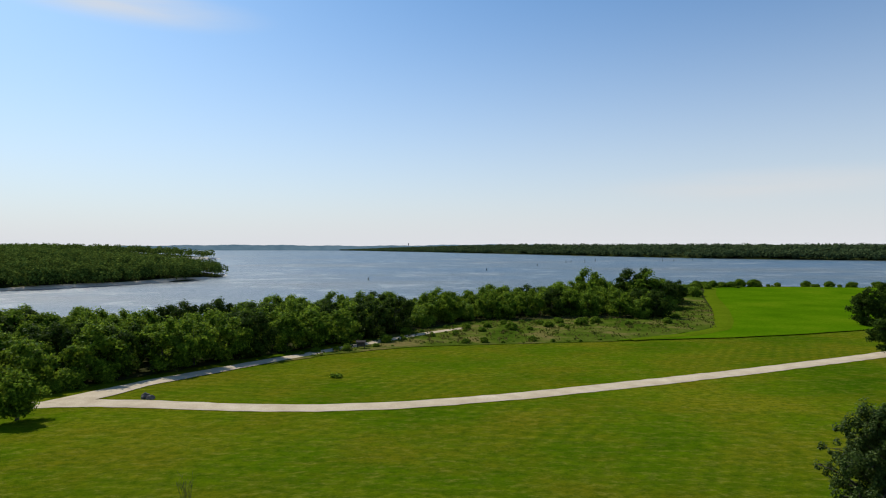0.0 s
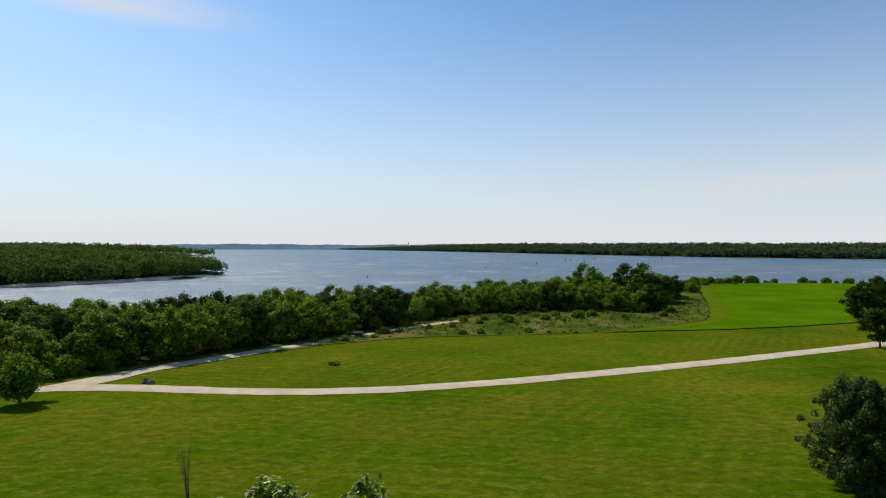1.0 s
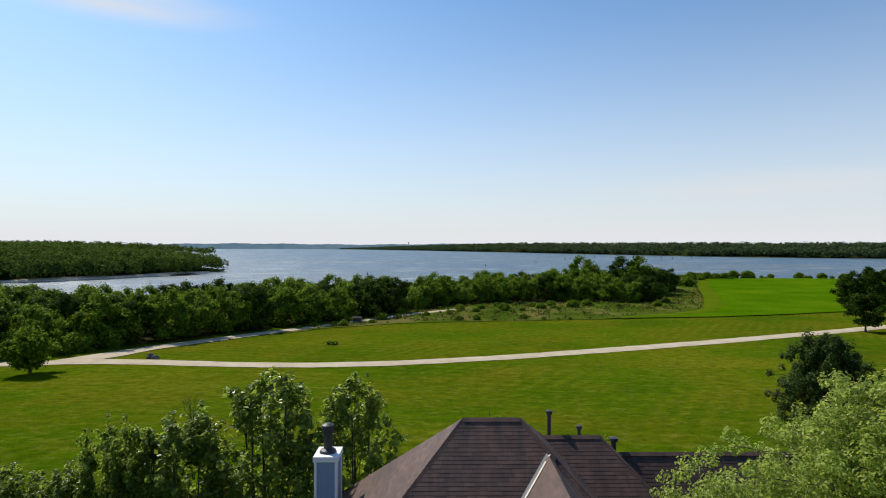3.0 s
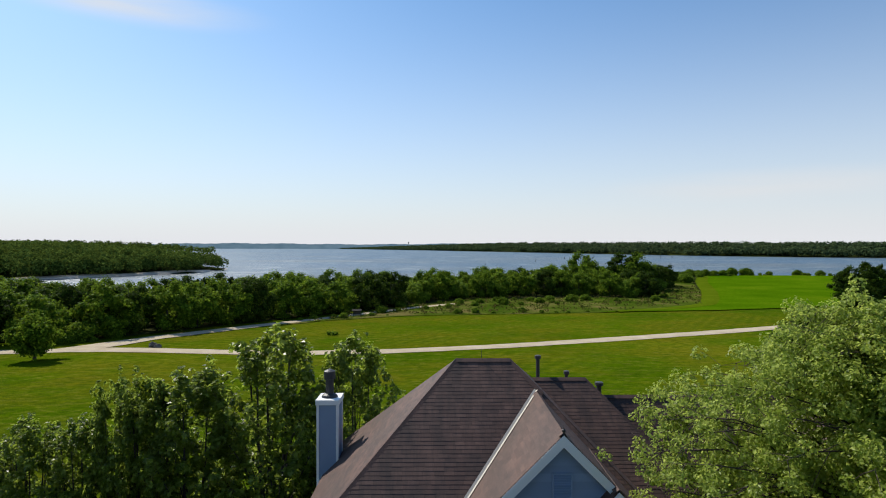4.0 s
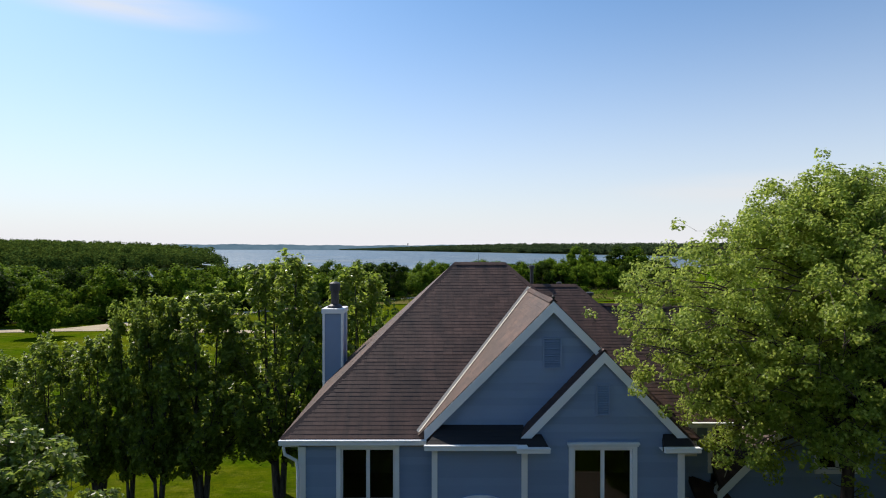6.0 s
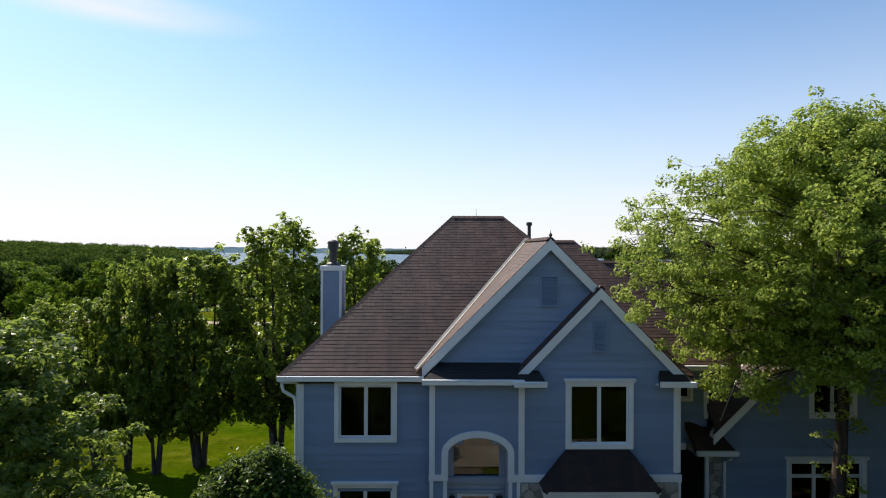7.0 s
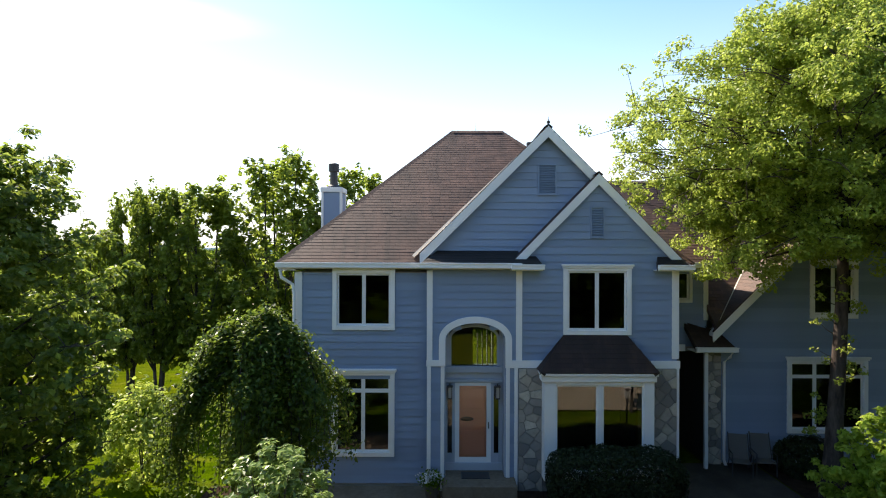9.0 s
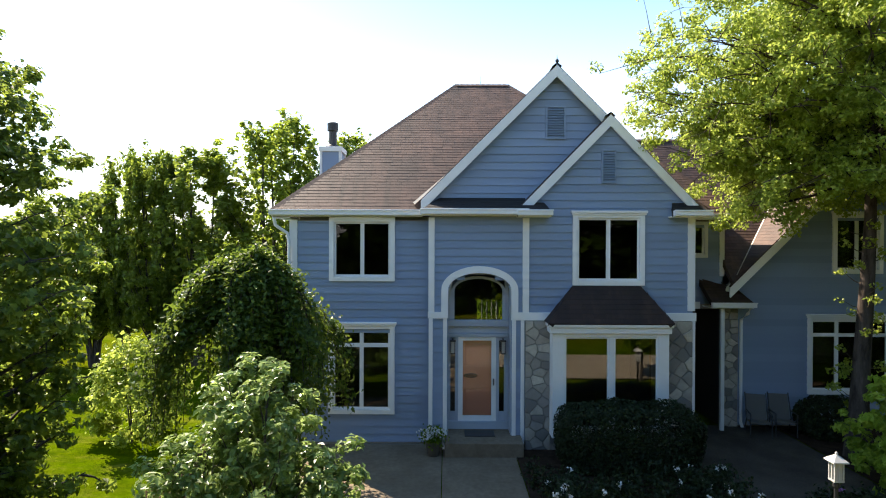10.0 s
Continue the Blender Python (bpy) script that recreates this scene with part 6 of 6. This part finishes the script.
def pier(x0, x1, y, z0, z1, seed, size=0.29):
    """Flat angular stones of many sizes, fitted to one another with narrow joints."""
    rs = random.Random(seed)
    core = part("stone_pier", boxes((x0, x1, y, y + 0.08, z0, z1)), M_MORTAR, house, "grey and tan field stone veneer")
    nx, nz = max(1, round((x1 - x0) / (size * 1.1))), max(1, round((z1 - z0) / (size * 0.66)))
    sites = []
    for i in range(nx):
        for k in range(nz):
            sites.append((x0 + (i + 0.5 + 0.25 * (k % 2 * 2 - 1) + rs.uniform(-0.34, 0.34)) * (x1 - x0) / nx, z0 + (k + 0.5 + rs.uniform(-0.36, 0.36)) * (z1 - z0) / nz))
    for sx, sz in sites:
        ring = [(x0, z0), (x1, z0), (x1, z1), (x0, z1)]
        for ox, oz in sites:
            d = math.hypot(ox - sx, oz - sz)
            if 0 < d < 1.0 and ring:
                ux, uz = (ox - sx) / d, (oz - sz) / d
                ring = clip(ring, (ox + sx) / 2 - ux * 0.008, (oz + sz) / 2 - uz * 0.008, ux, uz)
        if len(ring) < 3:
            continue
        n = len(ring)
        cx, cz = sum(p[0] for p in ring) / n, sum(p[1] for p in ring) / n
        out, tx, tz = rs.uniform(0.022, 0.045), rs.uniform(-0.05, 0.05), rs.uniform(-0.05, 0.05)
        face = []
        for px, pz in ring:
            d = max(0.02, math.hypot(px - cx, pz - cz))
            f = 1 - (0.016 + rs.uniform(0, 0.012)) / d
            face.append((cx + (px - cx) * f, y - out + (px - cx) * tx + (pz - cz) * tz, cz + (pz - cz) * f))
        vs = [(px, y + 0.005, pz) for px, pz in ring] + [(px, y - out * 0.6, pz) for px, pz in ring] + face
        fs = [(2 * n, 2 * n + i, 2 * n + i + 1) for i in range(1, n - 1)]
        for i in range(n):
            k = (i + 1) % n
            fs += [(i, k, n + k), (i, n + k, n + i), (n + i, n + k, 2 * n + k), (n + i, 2 * n + k, 2 * n + i)]
        raw("stone", vs, fs, M_STONE, core)


pier(1.95, 2.56, FRONT_R - 0.081, 0.0, 3.29, 1)
pier(5.38, RIGHT - 0.03, FRONT_R - 0.081, 0.0, 3.29, 2)
pier(2.57, 5.37, FRONT_R - 0.081, 0.0, 0.5, 3)
pier(7.72, 8.22, GAR - 0.085, 0.0, 3.5, 4)

# ---- yard in front of the house ----
def slab(name, x0, x1, y0, y1, lift, material, label, category):
    n = 12
    xs, ys = np.linspace(x0, x1, n), np.linspace(y0, y1, n)
    vs = [(x, y, h(x, y) + lift) for y in ys for x in xs]
    fs = [(j * n + i, j * n + i + 1, j * n + n + i + 1, j * n + n + i) for j in range(n - 1) for i in range(n - 1)]
    return tagged(raw(name, vs, fs, material), label, category, kind="structure")


slab("pavement_left", -3.3, -0.12, 10.6, 14.95, 0.045, M_CONCRETE, "tan concrete patio in front of the wall", "pavement")
slab("pavement_walk", -0.10, 1.66, 6.4, 14.6, 0.05, M_CONCRETE, "concrete walk leading to the entry step", "pavement")
slab("pavement_right", 5.9, 9.2, 8.2, 16.68, 0.045, M_COURT, "paved court beside the garage wing, darkened for shade", "pavement")
slab("planting_bed", 1.68, 5.88, 10.4, 14.6, 0.06, M_MULCH, "dark mulch planting bed", "bed")
slab("planting_bed_right", 9.22, 14, 10.0, 16.6, 0.06, M_MULCH, "dark mulch planting bed under the birch", "bed")
slab("planting_bed_left", -6.2, -3.32, 10.6, 14.9, 0.05, M_MULCH, "dark mulch bed under the weeping tree", "bed")
slab("drive", -40, 40, 1.6, 6.3, 0.05, M_DRIVE, "sunlit tan gravel drive", "drive")


def leaf_mound(name, label, at, size, leaves, leaf, material, seed, category="shrub", power=3.0):
    """A clipped shrub: a core of twigs and a close skin of small leaves on a rounded block."""
    rs = np.random.default_rng(seed)
    ob = thing(name, label, category, at)
    d = rs.normal(size=(leaves, 3))
    d /= (np.abs(d) ** power).sum(1)[:, None] ** (1 / power)
    d[:, 2] = d[:, 2] * 0.5 + 0.5
    bumps = 1 + 0.025 * np.sin(d[:, :1] * 9 + seed) + 0.02 * np.sin(d[:, 1:2] * 7 + d[:, 2:] * 8)
    p = d * np.array(size) * bumps * rs.uniform(0.86, 1.02, (leaves, 1))
    lv, lf = leaf_arrays(p, leaf, rs, facing=d / np.linalg.norm(d, axis=1)[:, None] + np.array([0, 0, 0.3]))
    raw("foliage", lv, lf, material, ob)
    tv, tf = [], []
    for i in range(14):
        e = p[rs.integers(leaves)] * 0.8
        v, f = tube_arrays([(e[0] * 0.5, e[1] * 0.5, -0.05), e * 0.6, e], [0.02, 0.015, 0.006], 4)
        o = len(tv)
        tv += v
        tf += [tuple(k + o for k in q) for q in f]
    raw("twigs", tv, tf, M_BARK, ob)
    return ob


leaf_mound("boxwood_hedge", "clipped rounded dark green hedge under the bay window", on(4.16, 13.4), (1.62, 0.62, 1.55), 32000, 0.048, M_LEAF_HEDGE, 3, "hedge", 4.0)
leaf_mound("dark_shrub", "dark clipped shrub beside the garage wall", on(10.25, 15.7), (0.8, 0.6, 1.1), 7000, 0.07, M_LEAF_HEDGE, 4, "shrub")


def flower_bed(name, x0, x1, y0, y1, n, petals, label, seed):
    rs = np.random.default_rng(seed)
    ob = thing(name, label, "flowers", on((x0 + x1) / 2, (y0 + y1) / 2))
    p = np.stack([rs.uniform(x0 - x1, x1 - x0, n) / 2, rs.uniform(y0 - y1, y1 - y0, n) / 2, rs.uniform(0.05, 0.5, n)], 1)
    q = p[rs.integers(0, n, 7000)] + rs.normal(size=(7000, 3)) * 0.1
    q[:, 2] = np.abs(q[:, 2])
    lv, lf = leaf_arrays(q, 0.065, rs)
    raw("foliage", lv, lf, M_LEAF_HEDGE, ob)
    c = p[rs.integers(0, n, 26)] * np.array([1, 1, 1]) + np.array([0, 0, 0.12])
    b = np.repeat(c, 14, 0) + rs.normal(size=(26 * 14, 3)) * 0.025
    lv, lf = leaf_arrays(b, 0.045, rs)
    raw("blossoms", lv, lf, petals, ob)


flower_bed("flower_bed_plants", 1.8, 5.8, 10.7, 12.6, 120, M_PETAL, "low plants with scattered white blossoms", 6)
flower_bed("flower_bed_plants", 6.9, 8.8, 9.6, 11.4, 60, M_LILAC, "low plants with lilac blossoms by the lamp", 7)

planter = thing("planter", "dark glazed pot with white flowers beside the step", "planter", on(-0.32, 14.2, 0.045))
bm = bmesh.new()
lathe(bm, [(0.13, 0.0), (0.17, 0.1), (0.20, 0.28), (0.21, 0.36), (0.19, 0.36), (0.17, 0.31), (0.02, 0.30)], 16)
part("pot", bm, M_POT, planter)
rs = np.random.default_rng(8)
p = rs.normal(size=(900, 3)) * np.array([0.12, 0.12, 0.09]) + np.array([0, 0, 0.46])
lv, lf = leaf_arrays(p, 0.06, rs)
raw("foliage", lv, lf, M_LEAF_WOOD, planter)
p = rs.normal(size=(420, 3)) * np.array([0.12, 0.12, 0.06]) + np.array([-0.02, -0.02, 0.54])
lv, lf = leaf_arrays(p, 0.05, rs)
raw("blossoms", lv, lf, M_PETAL, planter)
mat_ob = part("door_mat", boxes((0.45, 1.2, 14.55, 15.0, 0.424, 0.442), bevel=0.006), M_BLACK)
tagged(mat_ob, "dark rectangular door mat on the entry step", "mat")


def garden_chair(at, turn):
    c = thing("garden_chair", "grey sling garden chair leaning by the wall", "chair", at, "chairs by the wall")
    c.rotation_euler = (0, 0, radians(turn))
    bm = bmesh.new()
    prism(bm, [(-0.24, 0.18, 0.36), (0.24, 0.18, 0.36), (0.24, 0.42, 1.0), (-0.24, 0.42, 1.0)], (0, 0.03, 0.0))
    part("backrest", bm, M_CANVAS, c)
    bm = bmesh.new()
    prism(bm, [(-0.24, -0.28, 0.40), (0.24, -0.28, 0.40), (0.24, 0.18, 0.36), (-0.24, 0.18, 0.36)], (0, 0, -0.03))
    part("seat", bm, M_CANVAS, c)
    for x in (-0.26, 0.26):
        for path in ([(x, -0.28, 0), (x, -0.28, 0.62)], [(x, 0.38, 0), (x, 0.18, 0.4), (x, 0.44, 1.04)], [(x, -0.30, 0.62), (x, 0.28, 0.60)]):
            v, f = tube_arrays(path, [0.016] * len(path), 6)
            raw("leg" if len(path) == 2 and path[0][2] == 0 else "frame_rail", v, f, M_PIPE, c)


garden_chair(on(8.42, 15.85, 0.045), -16)
garden_chair(on(9.10, 15.9, 0.045), -12)

lamp = thing("post_lamp", "white lantern on a dark post beside the walk", "lamp", on(6.22, 9.5, 0.0))
lamp.scale = (0.88, 0.88, 0.98)
bm = bmesh.new()
lathe(bm, [(0.09, -0.02), (0.09, 0.10), (0.05, 0.16), (0.035, 0.3), (0.035, 1.28), (0.06, 1.31), (0.06, 1.36), (0.03, 1.40)], 12)
part("post", bm, M_BLACK, lamp)
part("cage", boxes((-0.09, 0.09, -0.09, 0.09, 1.40, 1.43), *[(a - 0.010, a + 0.010, b - 0.010, b + 0.010, 1.43, 1.70) for a in (-0.078, 0, 0.078) for b in (-0.078, 0, 0.078) if a or b], (-0.09, 0.09, -0.09, 0.09, 1.70, 1.72)), M_LAMP, lamp)
part("glass", boxes((-0.066, 0.066, -0.066, 0.066, 1.43, 1.70)), M_LAMPGLASS, lamp)
bm = bmesh.new()
lathe(bm, [(0.20, 1.72), (0.195, 1.74), (0.05, 1.82), (0.022, 1.83), (0.026, 1.86), (0.008, 1.88)], 4)
bmesh.ops.rotate(bm, verts=bm.verts, matrix=Matrix.Rotation(radians(45), 3, "Z"))
part("roof", bm, M_LAMP, lamp)


def boulder(name, label, at, size, seed):
    bm = bmesh.new()
    bmesh.ops.create_icosphere(bm, subdivisions=3, radius=1)
    for v in bm.verts:
        n = noise.noise(v.co * 1.3 + Vector((seed, 0, 0))) * 0.35 + noise.noise(v.co * 3 + Vector((0, seed, 0))) * 0.12
        v.co = Vector((v.co.x * size[0], v.co.y * size[1], v.co.z * size[2])) * (1 + n)
    ob = part(name, bm, M_ROCK)
    ob.location = at
    tagged(ob, label, "rock")


boulder("boulder", "pale boulder at the fork of the gravel road", on(-46.0, 93.0, 0.35), (0.6, 0.5, 0.5), 1)
boulder("boulder", "dark boulder at the fork of the gravel road", on(-45.0, 92.6, 0.2), (0.55, 0.45, 0.4), 5)
kiosk = thing("notice_board", "small dark roofed notice board beside the side road", "sign", on(-20.2, 140.5))
part("posts", boxes((-0.9, -0.75, -0.1, 0.1, -0.1, 1.6), (0.75, 0.9, -0.1, 0.1, -0.1, 1.6)), M_BLACK, kiosk)
part("board", boxes((-0.75, 0.75, -0.05, 0.05, 0.6, 1.5)), M_BARK, kiosk)
bm = bmesh.new()
prism(bm, [(-1.15, -0.55, 1.5), (1.15, -0.55, 1.5), (1.15, 0, 1.85), (-1.15, 0, 1.85)], (0, 0, 0.06))
prism(bm, [(-1.15, 0.55, 1.5), (1.15, 0.55, 1.5), (1.15, 0, 1.85), (-1.15, 0, 1.85)], (0, 0, 0.06))
part("roof", bm, M_BARK, kiosk)

tower = thing("water_tower", "small far water tower above the far woods", "tower", (-183, 3440, h(-183, 3440)))
bm = bmesh.new()
lathe(bm, [(1.2, 0), (1.2, 18), (3, 20), (4, 23), (3, 26), (1, 27)], 12)
part("tank", bm, M_PIPE, tower)
